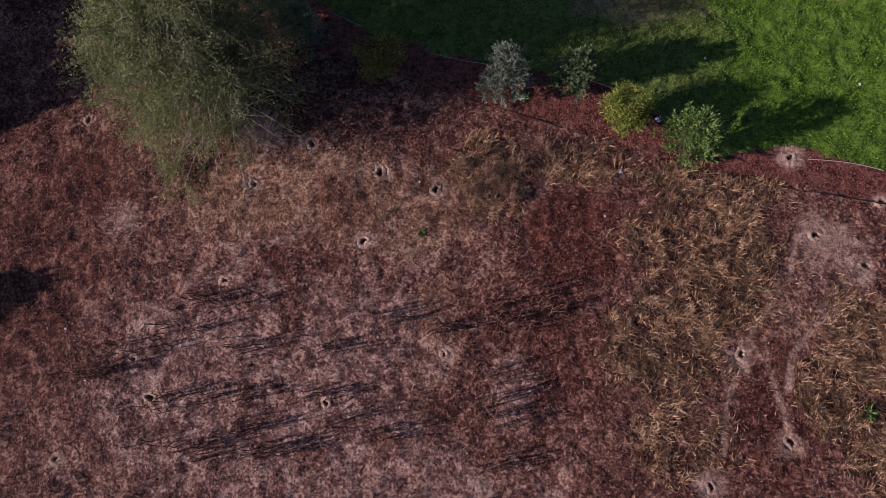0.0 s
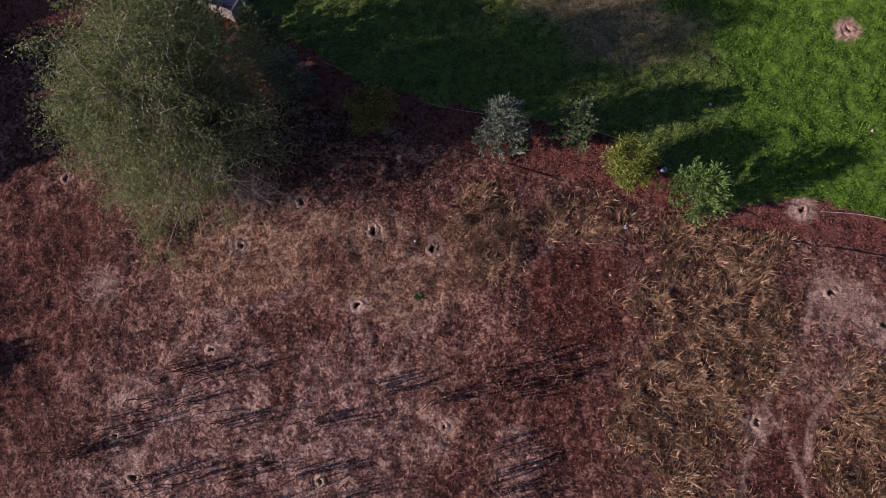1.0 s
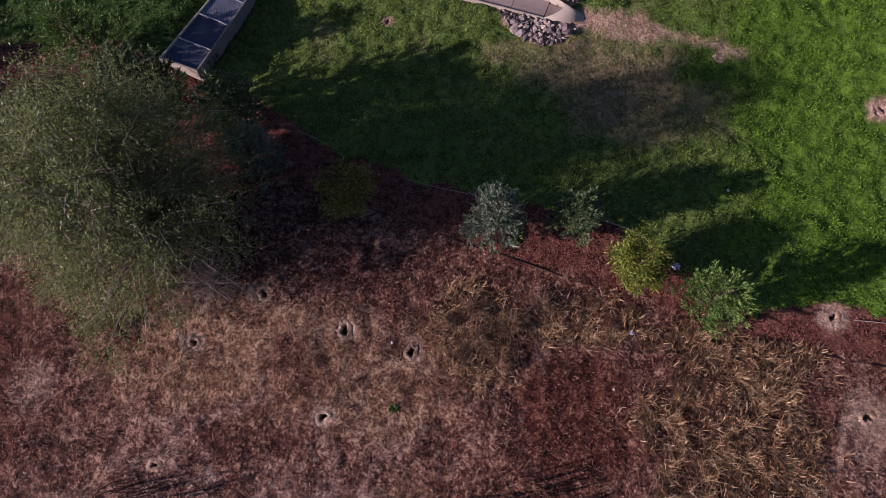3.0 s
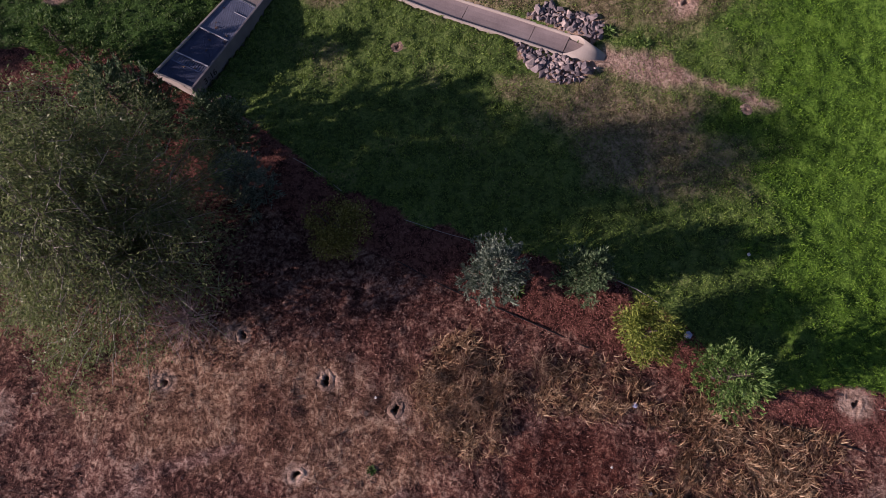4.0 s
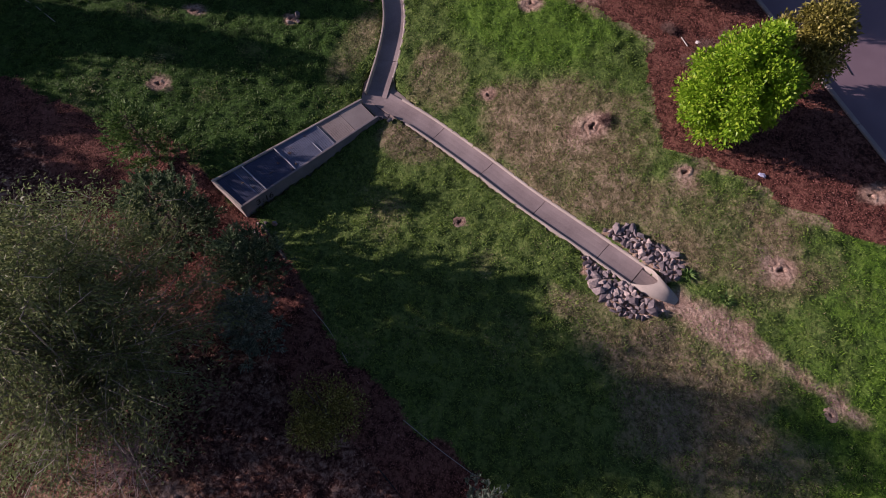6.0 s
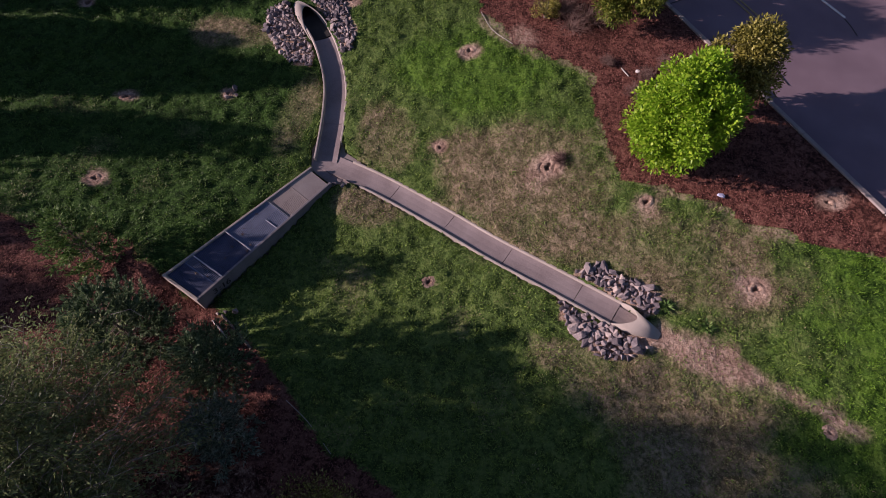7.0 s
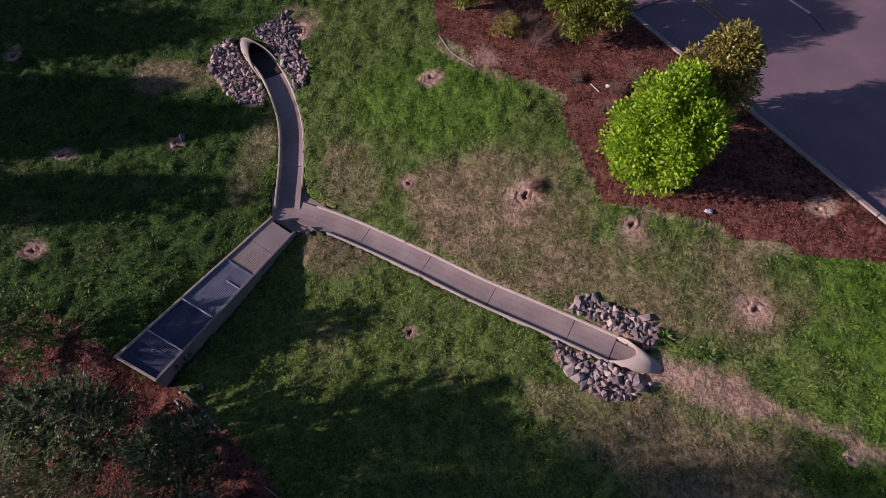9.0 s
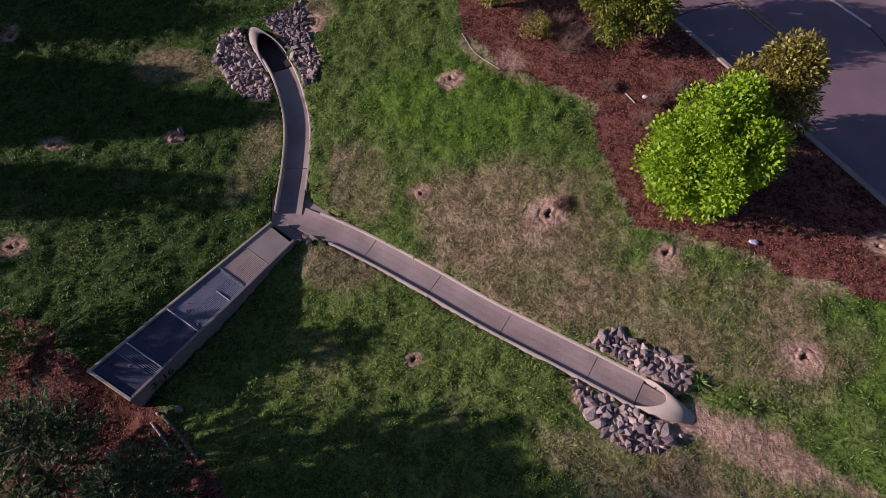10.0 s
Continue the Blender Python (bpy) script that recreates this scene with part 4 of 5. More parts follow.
    panel(0.381, 0.655, 0.0068, 0.035, 0.0175, GRATE, "close-set steel grate")
    panel(0.665, 0.815, 0.0072, 0.03, 0.021, CONCRETE, "pale silted grate")
    p, q = across(0.565, 0.016)
    bar(p + (q - p) * 0.52, q, 0.012, 0.012, "loose_bar", PALE_STEEL)
    # solid apron
    a, b = across(0.82, 0.02)
    c, d = across(0.978, 0.02)
    bm = bmesh.new()
    up = [bm.verts.new(v) for v in (a, b, d, c)]
    lo = [bm.verts.new(v - Vector((0, 0, 0.06))) for v in (a, b, d, c)]
    bm.faces.new(up)
    bm.faces.new(lo[::-1])
    for i in range(4):
        bm.faces.new((lo[i], lo[(i + 1) % 4], up[(i + 1) % 4], up[i]))
    bmesh.ops.recalc_face_normals(bm, faces=bm.faces)
    part("apron", bm, CONCRETE, rack)
    # hand-painted numerals on the outer wall
    u = (C - B)
    ux = u.normalized()
    out = Vector((ux.y, -ux.x, 0)).normalized()
    uy = out.cross(ux).normalized()
    if uy.z < 0:
        uy = -uy
    for mark, along in (("3", 0.0), (":", 0.155), ("1", 0.215), ("6", 0.335)):
        cu = bpy.data.curves.new("numeral", "FONT")
        cu.body, cu.size, cu.extrude, cu.offset = mark, 0.25, 0.0, 0.004
        tmp = bpy.data.objects.new("numeral", cu)
        me = bpy.data.meshes.new_from_object(tmp)
        bpy.data.objects.remove(tmp)
        me.transform(Matrix.Translation(B + ux * (0.36 + along) + out * 0.004 - uy * (0.27 + 0.135 * along)) @ Matrix((ux, uy, out)).transposed().to_4x4())
        me.update()
        part("numeral", me, FADED_BLACK, rack, "black hand-painted numeral")
    return rack


trash_rack()


def grate_debris(u, v, s, seed):
    """A dry leaf or broken twig lying on the grates, at a share u along and v across them."""
    rng = np.random.default_rng(seed)
    A, B, C, D = (Vector(p) for p in BOX)
    p, q = A.lerp(D, u), B.lerp(C, u)
    at = p.lerp(q, v) - Vector((0, 0, 0.036 if u < 0.375 else 0.02))
    paths = []
    for k in range(3):
        a = rng.uniform(0, 6.28)
        e = np.array([math.cos(a), math.sin(a), 0.12]) * s
        paths.append([(*(-0.4 * e), 0.005), (*(0.1 * e + rng.normal(size=3) * 0.004), 0.008), (*(0.6 * e), 0.003)])
    bit = part("debris", tubes(paths, 4), DEAD_STEM)
    bit.location = at
    tagged(bit, "dry leaves and broken twigs lying on the steel grate", "debris", "debris on the grates")


for i, (u, v, s) in enumerate(((0.11, 0.45, 0.07), (0.13, 0.7, 0.05), (0.26, 0.62, 0.06), (0.33, 0.5, 0.08), (0.36, 0.86, 0.09), (0.42, 0.42, 0.11), (0.45, 0.3, 0.05), (0.4, 0.8, 0.07), (0.56, 0.2, 0.05))):
    grate_debris(u, v, s, 900 + i)


# ---- riprap ----
def stone_meshes():
    out = []
    for s in range(11):
        rng = np.random.default_rng(100 + s)
        bm = bmesh.new()
        for q in unit(rng.normal(size=(13, 3))):
            bm.verts.new(Vector(q * rng.uniform(0.44, 0.62) * np.array([1.2, 0.9, 0.75])))
        hull = bmesh.ops.convex_hull(bm, input=bm.verts)
        bmesh.ops.delete(bm, geom=[v for v in hull["geom_interior"] if isinstance(v, bmesh.types.BMVert)], context="VERTS")
        me = bpy.data.meshes.new("stone")
        bm.to_mesh(me)
        bm.free()
        me.materials.append(STONE)
        out.append(me)
    return out


STONES = stone_meshes()


def riprap(poly, count, lo, hi, seed, label, extra=()):
    rng = np.random.default_rng(seed)
    xs, ys = [p[0] for p in poly], [p[1] for p in poly]
    cx, cy = sum(xs) / len(xs), sum(ys) / len(ys)
    pile = thing("riprap", (cx, cy, gz(cx, cy)), label, "stones", "riprap round the pipe ends")
    placed = []
    tries = 0
    while len(placed) < count and tries < 14000:
        tries += 1
        x, y = rng.uniform(min(xs), max(xs)), rng.uniform(min(ys), max(ys))
        s = rng.uniform(lo, hi) * (1.3 if rng.random() < 0.12 else 1)
        if not inside(np.array([x]), np.array([y]), poly)[0]:
            continue
        if min(float(seg_dist(np.array([x]), np.array([y]), c)[0][0]) for c in (EAST_CHANNEL + [(3.8, 12.4)], NORTH_CHANNEL + [(-6.4, 19.6)])) < 0.3 + 0.42 * s:
            continue
        if any(math.hypot(x - a, y - b) < 0.31 * (s + t) for a, b, t in placed):
            continue
        placed.append((x, y, s))
        ob = part("stone", STONES[len(placed) % 11], None, pile)
        z = gz(x, y) - gz(cx, cy) + s * rng.uniform(-0.02, 0.26)
        ob.matrix_basis = Matrix.LocRotScale((x - cx, y - cy, z), Euler((rng.uniform(-0.6, 0.6), rng.uniform(-0.6, 0.6), rng.uniform(0, 6.28))), (s * rng.uniform(0.85, 1.2), s * rng.uniform(0.8, 1.1), s * rng.uniform(0.8, 1.1)))
    return pile


riprap(RIPRAP[0], 200, 0.1, 0.22, 1, "pile of angular grey and pinkish riprap stones beside the pipe")
riprap(RIPRAP[1], 260, 0.1, 0.22, 2, "low pile of angular grey riprap stones beside the pipe")
riprap(RIPRAP[2], 230, 0.09, 0.22, 3, "pile of angular grey riprap stones in shade beside a pipe end")
riprap(RIPRAP[3], 210, 0.09, 0.2, 4, "scattered angular grey riprap stones above a pipe end")

# stones at the junction and loose ones
for i, (x, y, s) in enumerate(((-3.78, 14.78, 0.16), (-3.68, 14.66, 0.14), (-3.9, 14.66, 0.12), (-4.75, 10.9, 0.2), (-4.95, 10.86, 0.13), (-5.1, 10.78, 0.1), (-7.45, 16.85, 0.2), (-7.6, 16.6, 0.16), (-7.5, 16.95, 0.13), (-7.35, 16.7, 0.14))):
    ob = tagged(part("loose_stone", STONES[i % 11], None), "loose pale angular stone lying on the ground", "stone", "loose stones")
    ob.matrix_basis = Matrix.LocRotScale((x, y, gz(x, y) + s * 0.2), Euler((0.2 * i, 0.3 * i, i * 1.3)), (s * 1.1, s * 0.9, s * 0.9))


# ---- car park ----
def car_park():
    a = KERB_A - KERB_DIR * 40
    b = KERB_A + KERB_DIR * 30
    bm = bmesh.new()
    nx, ny = 60, 20
    vs = []
    for i in range(nx + 1):
        for j in range(ny + 1):
            q = a + (b - a) * i / nx + KERB_N * (0.14 + (j / ny) ** 1.6 * 30)
            vs.append(bm.verts.new((q.x, q.y, 2.2 + 0.008 * math.sin(i * 1.7) * math.sin(j * 2.1))))
    for i in range(nx):
        for j in range(ny):
            k = i * (ny + 1) + j
            bm.faces.new((vs[k], vs[k + ny + 1], vs[k + ny + 2], vs[k + 1]))
    bmesh.ops.recalc_face_normals(bm, faces=bm.faces)
    road = tagged(part("car_park", bm, ASPHALT), "worn purplish grey asphalt car park with painted lines", "road", kind="structure")
    kerb = thing("kerb", (0, 0, 0), "low pale concrete kerb between the mulch bed and the asphalt", "kerb", kind="structure")
    for i in range(-8, 8):
        p = KERB_A + KERB_DIR * (i * 2.4 + 1.2) + KERB_N * 0.07
        m = Matrix.Translation((p.x, p.y, 2.21)) @ Matrix.Rotation(math.atan2(KERB_DIR.y, KERB_DIR.x), 4, "Z")
        part("kerb_stone", box_bm(2.385, 0.12, 0.24, 0.015, None, m), CONCRETE, kerb)

    def stripe(p, q, w, mat, label):
        p, q = Vector(p), Vector(q)
        d = q - p
        m = Matrix.Translation(((p.x + q.x) / 2, (p.y + q.y) / 2, 2.211)) @ Matrix.Rotation(math.atan2(d.y, d.x), 4, "Z")
        tagged(part("road_marking", box_bm(d.length, w, 0.006, 0, None, m), mat), label, "road marking", "painted lines")

    for o in (-0.07, 0.07):
        u = Vector((0.645, -0.764)).normalized()
        q = Vector((5.39, 22.14)) + Vector((0.764, 0.645)) * o
        stripe(q - u * 20, q + u * 1.4, 0.05, YELLOW, "worn double yellow line painted on asphalt")
    stripe((8.02 - 0.676 * 8, 22.36 + 0.737 * 8), (8.02, 22.36), 0.075, WHITE, "white parking line painted on asphalt")

    # tar-dark cracks in the asphalt
    for pts in ([(3.3, 21.62), (3.9, 22.1), (4.3, 22.35), (4.75, 22.57)], [(8.0, 22.3), (8.15, 22.0), (8.25, 21.7)], [(5.2, 20.9), (5.9, 20.2), (6.4, 19.4)]):
        line = smooth_line(pts, 0.15)
        bm = sweep(line, [(-0.012, 0.0), (0.012, 0.0), (0.012, 0.004), (-0.012, 0.004)], lambda s: 2.212)
        tagged(part("asphalt_crack", bm, BLACK), "thin dark tarred crack in the asphalt", "crack", "asphalt cracks")
    return road


car_park()

# ---- trees and shrubs ----
L_MIXED = leafy("mixed_green_leaves", [(0.0, (0.06, 0.1, 0.012)), (0.5, (0.15, 0.2, 0.03)), (1.0, (0.32, 0.34, 0.07))], 0.3)
spruce((1.5, 6.98), 1.7, 0.68, L_BLUE, "blue-grey young spruce standing at the edge of a mulch bed", 11, 10500)
spruce((3.25, 7.08), 1.42, 0.51, L_TEAL, "small dark green spruce standing in a mulch bed", 12, 9500)
spruce((5.78, 5.34), 1.45, 0.76, L_SPRUCE, "bushy green young spruce at the field's edge", 14, 8500)
spruce((-3.65, 8.5), 1.5, 0.66, L_BLUE, "blue-green young spruce standing in deep shade", 15, 7500)
spruce((-4.3, 9.6), 1.8, 0.72, L_TEAL, "dark green young spruce in the shade of a willow", 16, 12000)
spruce((-6.05, 9.75), 2.3, 1.05, L_TEAL, "broad green young spruce beside a willow and a mulch strip", 17, 24000)
broadleaf((4.36, 6.0), 1.38, 0.66, L_YELLOW, "yellow-green leafy shrub standing in a mulch bed", 21, 8000, 0.08, "shrub", "shrub", 0.08, 40, 0.28, 0.26)
broadleaf((-1.6, 7.65), 1.2, 0.72, L_OLIVE, "olive yellow leafy shrub standing in deep shade", 22, 6500, 0.05, "shrub", "shrub")
spruce((-8.0, 11.3), 1.65, 0.85, L_SPRUCE, "loose feathery green shrub beside a mulch strip", 23, 9000)
willow((-5.56, 6.72), 2.85, 4.35, "wide airy grey-green willow with many thin stems", 31)
twig_bush((-4.42, 5.7), 0.85, 0.7, "leafless purple-grey twiggy bush beside a willow", 41, 120, PALE_TWIG)
for i, (x, y, r) in enumerate(((0.7, 4.2, 0.4), (1.2, 4.6, 0.45), (1.65, 4.15, 0.35), (1.1, 5.2, 0.4), (1.9, 4.9, 0.4), (0.5, 4.9, 0.3), (2.5, 5.3, 0.35))):
    twig_bush((x, y), r, r * 0.8, "tangle of pale dead stalks in the dry field", 70 + i, 60, DEAD_STEM, "dead_weed")
broadleaf((3.45, 16.52), 2.95, 1.22, L_BRIGHT, "bright green dense leafy tree in a mulch bed beside a kerb", 24, 44000, 0.085, "tree", "tree", 0.01, 105, 0.58, 0.22)
broadleaf((4.58, 18.0), 2.7, 0.95, L_OLIVE, "yellowing leafy tree beside the car park kerb", 25, 17000, 0.1, "tree", "tree", 0.06, 46, 0.42, 0.25)
broadleaf((2.0, 20.8), 2.5, 1.25, L_MIXED, "yellowing green leafy tree in a mulch bed by the car park", 26, 22000, 0.1, "tree", "tree", 0.06, 60, 0.42, 0.25)
broadleaf((-0.95, 21.3), 1.2, 0.6, L_YELLOW, "yellow-green leafy shrub at the end of a mulch bed", 27, 5000, 0.06, "shrub", "shrub")
broadleaf((0.22, 20.45), 0.6, 0.42, L_OLIVE, "small olive brown shrub in bark mulch", 28, 2600, 0.045, "shrub", "shrub", 0.05, 16)
for i, (x, y, r) in enumerate(((0.1, 20.95, 0.45), (0.95, 20.15, 0.6), (0.75, 20.75, 0.5), (1.45, 20.5, 0.45), (2.75, 18.2, 0.34), (2.0, 19.1, 0.24), (3.4, 19.2, 0.36), (2.95, 18.8, 0.3), (1.28, 16.06, 0.2))):
    twig_bush((x, y), r, r * 0.75, "small leafless brown twiggy plant in bark mulch", 50 + i, 90)
# small green weeds
for i, (x, y, r) in enumerate(((3.95, 13.02, 0.2), (4.75, 12.75, 0.17), (9.2, -0.85, 0.22), (2.05, 6.75, 0.2), (-0.5, 3.2, 0.1))):
    rng = np.random.default_rng(400 + i)
    weed = thing("weed", (x, y, gz(x, y)), "small bright green leafy weed growing in bare ground", "weed", "green weeds")
    n = 90
    a = rng.uniform(0, 6.28, n)
    D = unit(np.stack([np.cos(a), np.sin(a), rng.uniform(0.15, 1.3, n)], 1))
    P = np.stack([np.cos(a), np.sin(a), np.zeros(n)], 1) * rng.uniform(0, 0.5, (n, 1)) * r
    part("foliage", leaf_mesh(P, D, r * rng.uniform(0.4, 0.9, n), 0.03 * rng.uniform(0.6, 1.2, n)), L_SPRUCE, weed)
# taller trees beyond the western edge, whose long shadows lie over the lawn
for i, (x, y, h, r) in enumerate(((-20.3, 19.55, 5.0, 1.3), (-19.8, 17.65, 4.6, 0.95), (-19.5, 14.45, 4.95, 0.72), (-19.8, 15.4, 4.15, 0.8), (-19.3, 12.3, 4.45, 0.72), (-16.5, 5.85, 2.8, 1.3), (-18.5, -0.2, 3.2, 0.75), (-20.5, 8.85, 3.8, 1.1), (-19.5, 7.2, 4.5, 1.2), (-21.0, 10.5, 3.3, 1.3))):
    broadleaf((x, y), h, r, L_SPRUCE, "tall dark green leafy tree standing beyond the lawn", 60 + i, 9000, 0.24, "tree", "tree", 0.03, 50, 0.6, 0.4)


# ---- burrows ----
def burrow(bx, by, r, hr, seed):
    """An open hole with a ragged lip in bare soil, and clods of dug soil round it."""
    rng = np.random.default_rng(seed)
    n, rings = 22, (0.0, 0.6, 0.88, 1.0)
    lean = rng.uniform(0, 6.28)
    V, F = [], []
    ragged = rng.normal(size=n) * 0.15
    for i in range(8):
        for j in range(n):
            a = 2 * math.pi * j / n
            edge = hr * (1 + 0.32 * math.sin(2 * a + seed) + 0.16 * math.sin(3 * a + 2 * seed) + ragged[j])
            out = edge + 0.13
            rad = edge * rings[i] if i < 4 else edge + (out - edge) * ((i - 3) / 4) ** 1.3
            x, y = bx + rad * math.cos(a), by + rad * math.sin(a)
            up = 0.008 + 0.014 * max(0.0, math.cos(a - lean)) + rng.normal() * 0.005
            V.append((x, y, (-0.6, -0.55, -0.25, -0.004, up, up * 0.9, up * 0.45, -0.012)[i]))
    for i in range(7):
        for j in range(n):
            F.append((i * n + j, i * n + (j + 1) % n, (i + 1) * n + (j + 1) % n, (i + 1) * n + j))
    V = np.array(V)
    zn = zones(V[:, 0], V[:, 1])
    V[:, 2] += surface_z(V[:, 0], V[:, 1], zn)
    zn["bare"] = np.maximum(zn["bare"], np.repeat((1, 1, 1, 1, 0.95, 0.9, 0.85, 0.8), n))
    me = np_mesh("burrow", V, F, True)
    for k, v in zn.items():
        me.attributes.new(k, "FLOAT", "POINT").data.foreach_set("value", v.astype(np.float32))
    hole = tagged(part("burrow", me, GROUND_COVER), "dug animal burrow, dark hole in pale bare soil", "burrow", "burrows")
    CV, CF = [], []
    for k in range(18):
        a, d = rng.uniform(0, 6.28), hr * 1.1 + abs(rng.normal()) * r * 0.45
        x, y, s = bx + d * math.cos(a), by + d * math.sin(a), rng.uniform(0.005, 0.014)
        c = np.array([x, y, gz(x, y) + s * 0.4])
        q = len(CV)
        CV += [c + s * np.array(v) * rng.uniform(0.6, 1.4) for v in ((1, 0, 0), (0, 1, 0), (-1, 0, 0), (0, -1, 0), (0, 0, 0.9), (0, 0, -0.9))]
        CF += [(q + i, q + (i + 1) % 4, q + 4) for i in range(4)] + [(q + (i + 1) % 4, q + i, q + 5) for i in range(4)]
    tagged(part("clods", np_mesh("clods", CV, CF), DIRT, hole, "loose clods of pale soil"), kind="stuff")
    return hole


for i, (bx, by, r, hr) in enumerate(BURROWS):
    burrow(bx, by, r, hr * 0.76, 200 + i)


# ---- edging and cords ----
def cord(name, pts, rad, mat, label, category, lift=0.02):
    line = smooth_line(pts, 0.2)
    path = [(x, y, gz(x, y) + lift + 0.012 * math.sin(i * 1.3), rad) for i, (x, y) in enumerate(line)]
    return tagged(part(name, tubes([path], 6), mat), label, category)


cord("garden_edging", [(-0.4, 7.18), (0.7, 6.68), (1.9, 6.28), (3.45, 5.7)], 0.012, BLACK, "black plastic garden edging strip along a mulch bed", "edging", 0.018)
cord("garden_edging", [(7.0, 4.58), (8.2, 4.25), (9.2, 4.05), (10.6, 3.75)], 0.012, BLACK, "black plastic garden edging strip along a mulch bed", "edging", 0.018)
cord("cord", [(-2.95, 9.4), (-2.4, 9.12), (-1.78, 8.68)], 0.006, CORD, "pale cord lying on dark shaded ground", "cord")
cord("cord", [(-0.36, 8.11), (0.4, 7.9), (1.26, 7.7)], 0.006, CORD, "pale cord lying on dark shaded ground", "cord")
cord("cord", [(3.55, 7.3), (3.97, 7.11), (4.4, 6.95), (4.82, 6.69)], 0.008, CORD, "pale cord lying along a mulch bed", "cord")
cord("cord", [(8.77, 4.97), (9.66, 4.87), (10.4, 4.65)], 0.009, CORD, "pale cord lying along a mulch bed", "cord")
cord("cord", [(-14.4, 14.3), (-13.9, 14.2), (-13.1, 13.95)], 0.009, CORD, "pale cord lying on dark shaded ground", "cord")
cord("cord", [(-1.5, 20.3), (-1.1, 19.75), (-0.45, 19.3)], 0.009, CORD, "pale cord lying along a mulch bed", "cord")
cord("stick", [(2.35, 19.0), (2.55, 18.75)], 0.014, CORD, "short pale stick lying on bark mulch", "stick")
cord("timber_rail", [(-5.15, 10.62), (-4.7, 10.35), (-4.3, 10.02)], 0.02, CORD, "thin weathered wooden rail lying on mulch", "rail")
cord("timber_rail", [(-5.0, 10.78), (-4.5, 10.48), (-4.05, 10.2)], 0.03, BARK, "dark weathered wooden rail lying on mulch", "rail")


# ---- litter ----
def scrap(x, y, s, mat, label, seed):
    rng = np.random.default_rng(seed)
    bm = bmesh.new()
    bmesh.ops.create_icosphere(bm, subdivisions=1, radius=s)
    for v in bm.verts:
        v.co = Vector((v.co.x * rng.uniform(0.6, 1.3), v.co.y * rng.uniform(0.6, 1.2), v.co.z * 0.5 + rng.normal() * s * 0.15))
    ob = tagged(part("litter", bm, mat), label, "litter", "litter")
    ob.location = (x, y, gz(x, y) + s * 0.4)


PLASTIC_BLUE = plain("pale_blue_plastic", [(0.3, (0.3, 0.32, 0.5)), (0.7, (0.55, 0.58, 0.75))], 12, 60, 0.4, 0.2)
for i, (x, y, s) in enumerate(((4.55, 3.18, 0.045), (3.87, 3.58, 0.03), (-9.0, 0.9, 0.04), (-0.56, 4.48, 0.035), (-8.35, -0.3, 0.03), (9.4, 1.6, 0.035), (5.5, 4.2, 0.04), (0.6, 4.35, 0.03), (6.72, 7.84, 0.045), (10.31, 6.94, 0.045))):
    scrap(x, y, s, WHITE, "small white scrap of litter on dry ground", 300 + i)
scrap(5.35, 6.1, 0.09, PLASTIC_BLUE, "crumpled pale blue plastic litter in mulch", 320)
scrap(4.85, 15.75, 0.085, PLASTIC_BLUE, "crumpled pale blue plastic litter under a tree", 321)
scrap(4.3, 4.7, 0.06, PLASTIC_BLUE, "crumpled pale plastic litter among dry reeds", 322)
scrap(2.75, 18.95, 0.06, WHITE, "small white scrap of litter on bark mulch", 323)


# ---- low cover: grass, straw, chips ----
def scatter(n, x0, x1, y0, y1, weight):
    x, y = RNG.uniform(x0, x1, n), RNG.uniform(y0, y1, n)
    zn = zones(x, y)
    clear = kerb_off(x, y) < -0.04
    for line, w in ((EAST_CHANNEL, 0.33), (NORTH_CHANNEL, 0.33), ([(3.0, 12.69), (3.8, 12.4)], 0.32)):
        clear &= seg_dist(x, y, line)[0] > w
    clear &= ~inside(x, y, [(p[0], p[1]) for p in BOX]) & ~inside(x, y, JUNCTION)
    for poly in RIPRAP:
        clear &= ~inside(x, y, poly)
    for bx, by, r, hr in BURROWS:
        clear &= np.hypot(x - bx, y - by) > r * 0.75
    keep = clear & (RNG.random(n) < weight(zn, x, y))
    x, y = x[keep], y[keep]
    return x, y, surface_z(x, y, {k: v[keep] for k, v in zn.items()}), {k: v[keep] for k, v in zn.items()}


def cover(name, xyz, length, width, lean, mat, label, flow=None, category="grass"):
    x, y, z = xyz
    n = len(x)
    a = RNG.uniform(0, 2 * math.pi, n) if flow is None else flow
    D = unit(np.stack([np.cos(a) * lean, np.sin(a) * lean, np.ones(n)], 1))
    P = np.stack([x, y, z - 0.006], 1)
    return tagged(part(name, blade_mesh(P, D, length, width), mat), label, category, kind="stuff")


def stalk_clump(x, y, seed):
    """A loose stand of upright dead stalks that throw long shadows."""
    rng = np.random.default_rng(seed)
    clump = thing("dead_stalk_clump", (x, y, gz(x, y)), "clump of upright dead brown stalks in the dry field", "dead stalks", "dead stalk clumps")
    wide = rng.uniform(0.2, 0.45)
    for k in range(int(rng.integers(10, 21))):
        bx, by = rng.normal() * wide, rng.normal() * 0.11
        hgt = rng.uniform(0.22, 0.58)
        lx, ly = rng.normal(size=2) * 0.1
        zb = gz(x + bx, y + by) - gz(x, y)
        paths = [[(bx, by, zb - 0.02, 0.012), (bx + lx * 0.4, by + ly * 0.4, zb + hgt * 0.55, 0.012), (bx + lx, by + ly, zb + hgt, 0.007)]]
        if hgt > 0.3:
            f = rng.normal(size=2) * 0.06
            paths.append([(bx + lx * 0.5, by + ly * 0.5, zb + hgt * 0.6, 0.01), (bx + lx * 0.5 + f[0], by + ly * 0.5 + f[1], zb + hgt * 0.85, 0.006)])
        part("stalk", tubes(paths, 3), L_REED, clump)


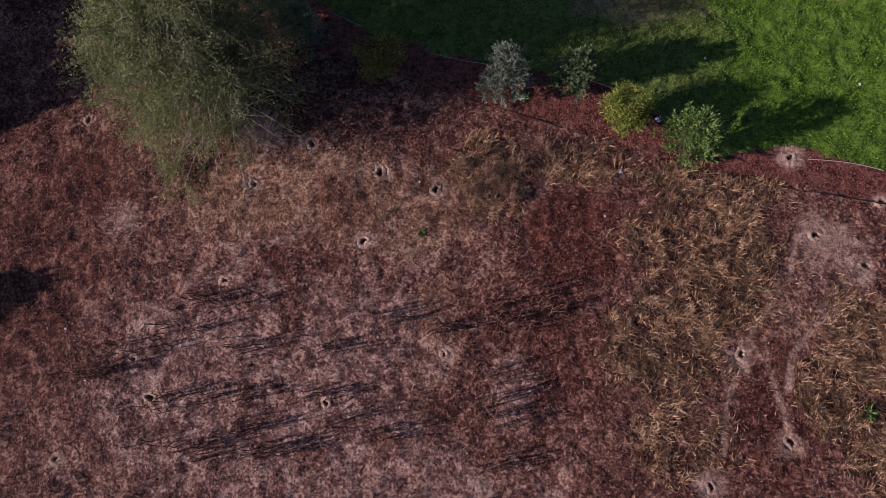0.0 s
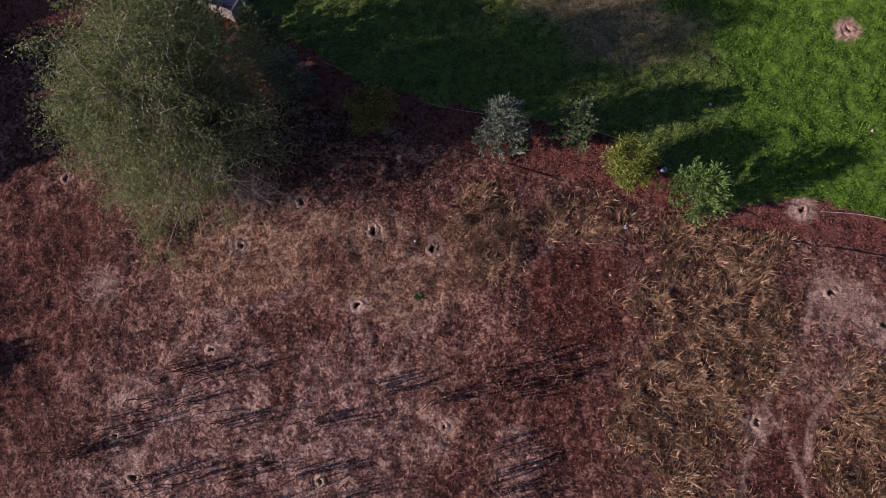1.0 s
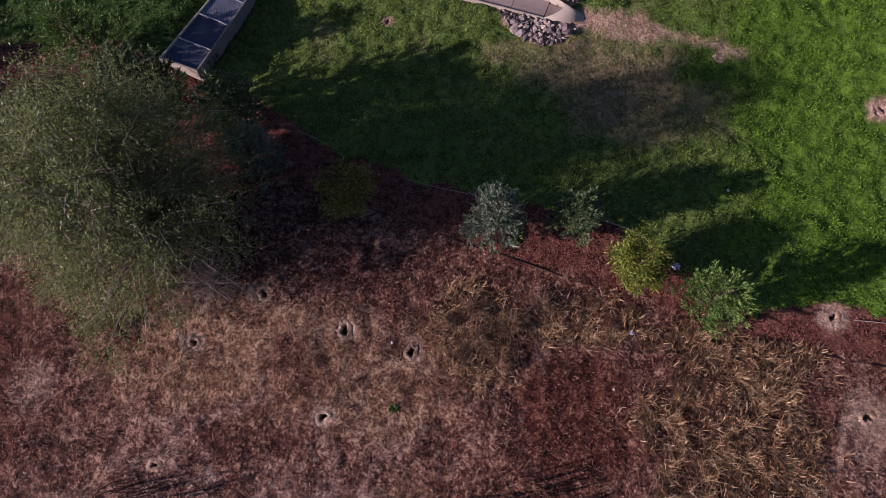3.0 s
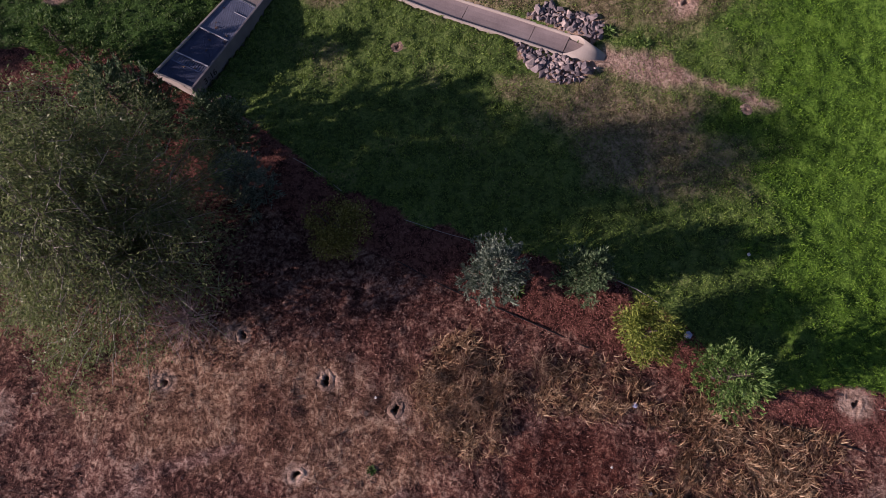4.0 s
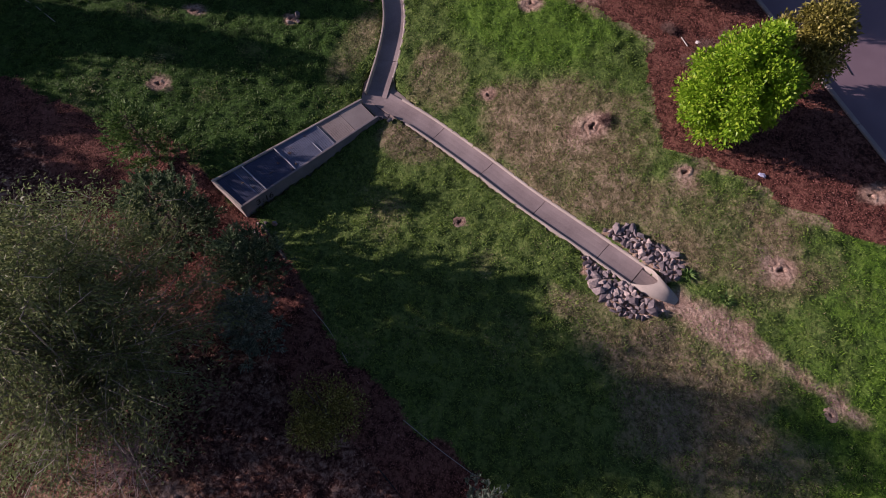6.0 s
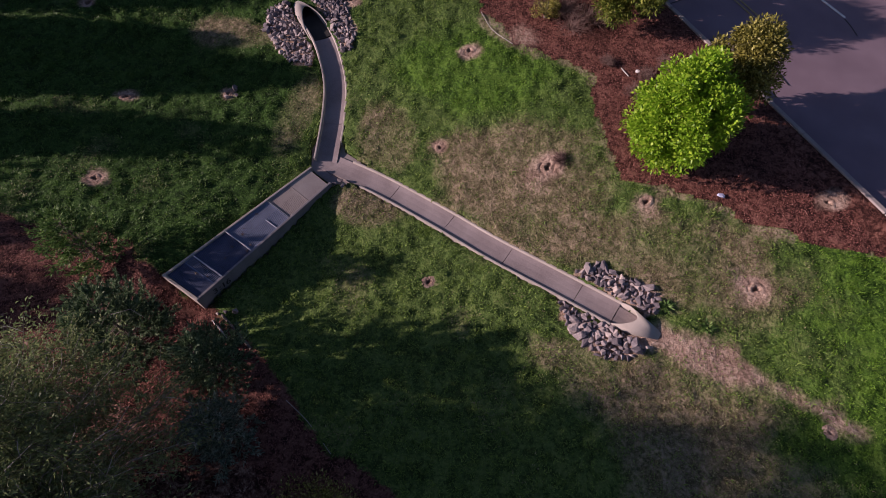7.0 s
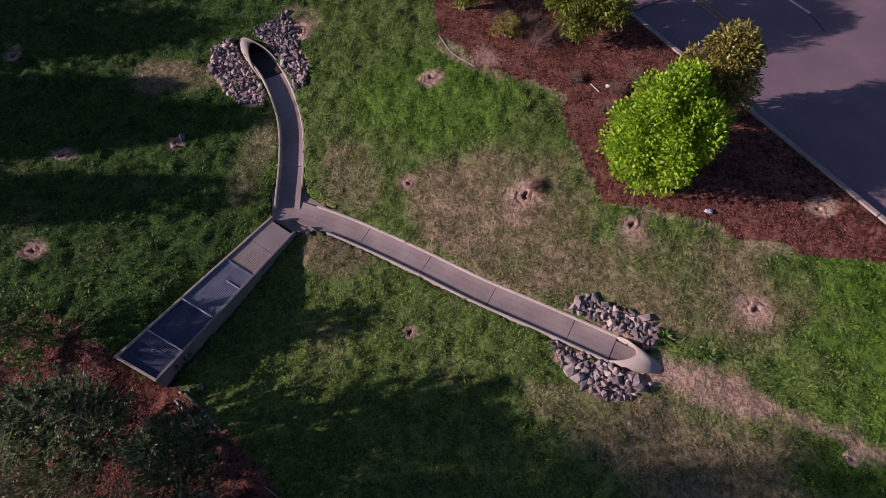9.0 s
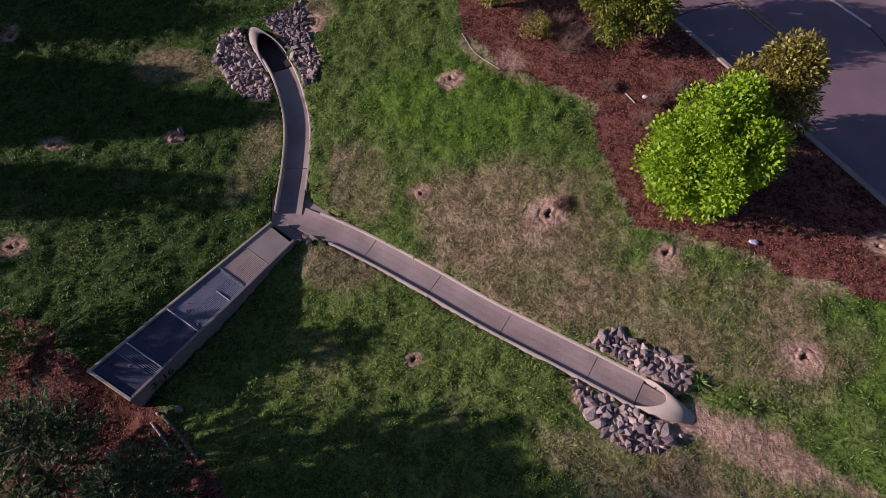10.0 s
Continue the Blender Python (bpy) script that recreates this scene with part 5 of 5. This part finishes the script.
STALK_CLUMPS = [(-5.65, 1.62), (-4.53, 1.53), (-6.04, 0.9), (-7.86, -0.13), (-7.3, 0.36), (-4.53, 0.42), (-1.16, 1.13), (-2.47, 0.43), (-6.3, -0.72), (-5.25, -0.62), (-4.44, -0.65), (-5.94, -1.71),
                (-5.04, -1.9), (-3.56, -1.8), (-4.3, -1.32), (-2.21, -1.21), (-2.68, -0.6), (-1.09, -1.44), (1.09, 1.35), (1.61, 1.01), (0.04, 0.91), (0.99, -0.11), (1.23, -1.05), (1.41, -0.68),
                (1.38, -2.04), (2.33, 1.8), (2.66, 1.36)]
for i, (x, y) in enumerate(STALK_CLUMPS):
    stalk_clump(x - 0.1, y, 800 + i)


def tufts(n, area, weight, k, spread):
    """Places of blades gathered in tufts, with a size for each tuft."""
    x, y, z, zn = scatter(n, *area, weight)
    size = np.repeat(0.35 + RNG.random(len(x)) ** 1.5, k)
    bx, by = np.repeat(x, k) + RNG.normal(size=len(size)) * spread * size, np.repeat(y, k) + RNG.normal(size=len(size)) * spread * size
    return bx, by, np.repeat(z, k), size


def low_cover():
    x, y, z, zn = scatter(760000, -15.5, 12.5, 4.5, 24, lambda q, x, y: q["grass"] * (1 - 0.85 * q["dry"]) * (1 - 0.9 * q["bare"]) * (0.4 + 0.6 * step(0.36, 0.62, 0.75 * vnoise(x, y, 0.15, 12) + 0.25 * vnoise(x, y, 0.4, 13))))
    n = len(x)
    tuft = 0.35 * vnoise(x, y, 0.3, 14) + 0.65 * vnoise(x, y, 0.12, 15)
    length, width, lean = 0.025 + 0.13 * tuft ** 2 * RNG.random(n), 0.01 + 0.013 * RNG.random(n), 0.5 + 1.1 * RNG.random(n)
    pick_at = RNG.random(n)
    rich = pick_at < zn["lush"]
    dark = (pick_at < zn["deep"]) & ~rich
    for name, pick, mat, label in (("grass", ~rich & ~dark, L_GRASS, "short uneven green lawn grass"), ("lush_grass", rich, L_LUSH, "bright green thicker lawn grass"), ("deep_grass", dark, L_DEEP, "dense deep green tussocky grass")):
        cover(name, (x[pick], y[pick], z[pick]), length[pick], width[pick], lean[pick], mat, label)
    x, y, z, zn = scatter(330000, -12, 10, 8.5, 22, lambda q, x, y: q["grass"] * q["dry"] * (1 - 0.8 * q["bare"]))
    n = len(x)
    cover("dry_grass", (x, y, z), 0.02 + 0.035 * RNG.random(n), 0.01 + 0.012 * RNG.random(n), 0.9 + 1.6 * RNG.random(n), L_DRYGRASS, "thin dry brownish lawn grass")
    # the field: low litter, and tufts that stand out of it
    x, y, z, zn = scatter(150000, -13, 12.5, -6.5, 9, lambda q, x, y: q["field"] * (1 - 0.85 * q["bare"]) * (1 - 0.55 * q["tan"]))
    n = len(x)
    cover("field_litter", (x, y, z), 0.025 + 0.04 * RNG.random(n) ** 2, 0.01 + 0.014 * RNG.random(n), 1.2 + 2.6 * RNG.random(n), L_FIELD, "dry brown plant litter on the field", category="dry weeds")
    x, y, z, size = tufts(26000, (-13, 12.5, -6.5, 9), lambda q, x, y: q["field"] * (1 - 0.9 * q["bare"]) * (1 - 0.6 * q["tan"]) * step(0.3, 0.75, vnoise(x, y, 0.5, 21)), 9, 0.045)
    n = len(x)
    cover("dry_tufts", (x, y, z), (0.03 + 0.07 * RNG.random(n)) * size, 0.008 + 0.01 * RNG.random(n), 0.5 + 1.2 * RNG.random(n), L_FIELD, "dry brown tufts of weeds on the field", category="dry weeds")
    x, y, z, zn = scatter(800000, -8, 12.5, -6.5, 6, lambda q, x, y: q["straw"] * (0.05 + 0.95 * step(0.4, 0.58, 0.5 * vnoise(x, y, 0.38, 31) + 0.5 * vnoise(x, y, 0.14, 32))))
    n = len(x)
    flow = (vnoise(x, y, 0.45, 33) - 0.5) * 9 + RNG.normal(size=n) * 1.3
    cover("lodged_straw", (x, y, z), 0.07 + 0.13 * RNG.random(n) ** 1.4, 0.006 + 0.014 * RNG.random(n) ** 1.5, 0.6 + 1.9 * RNG.random(n), L_STRAW, "lodged tan dead grass and reeds", flow, "dead grass")
    x, y, z, zn = scatter(560000, -15.5, 12.5, 3, 24, lambda q, x, y: q["mulch"] * (1 - 0.7 * q["bare"]))
    n = len(x)
    cover("bark_mulch", (x, y, z + 0.008), 0.012 + 0.028 * RNG.random(n), 0.009 + 0.012 * RNG.random(n), 1.0 + 4 * RNG.random(n), L_MULCH, "loose red-brown bark chips", category="mulch")


low_cover()
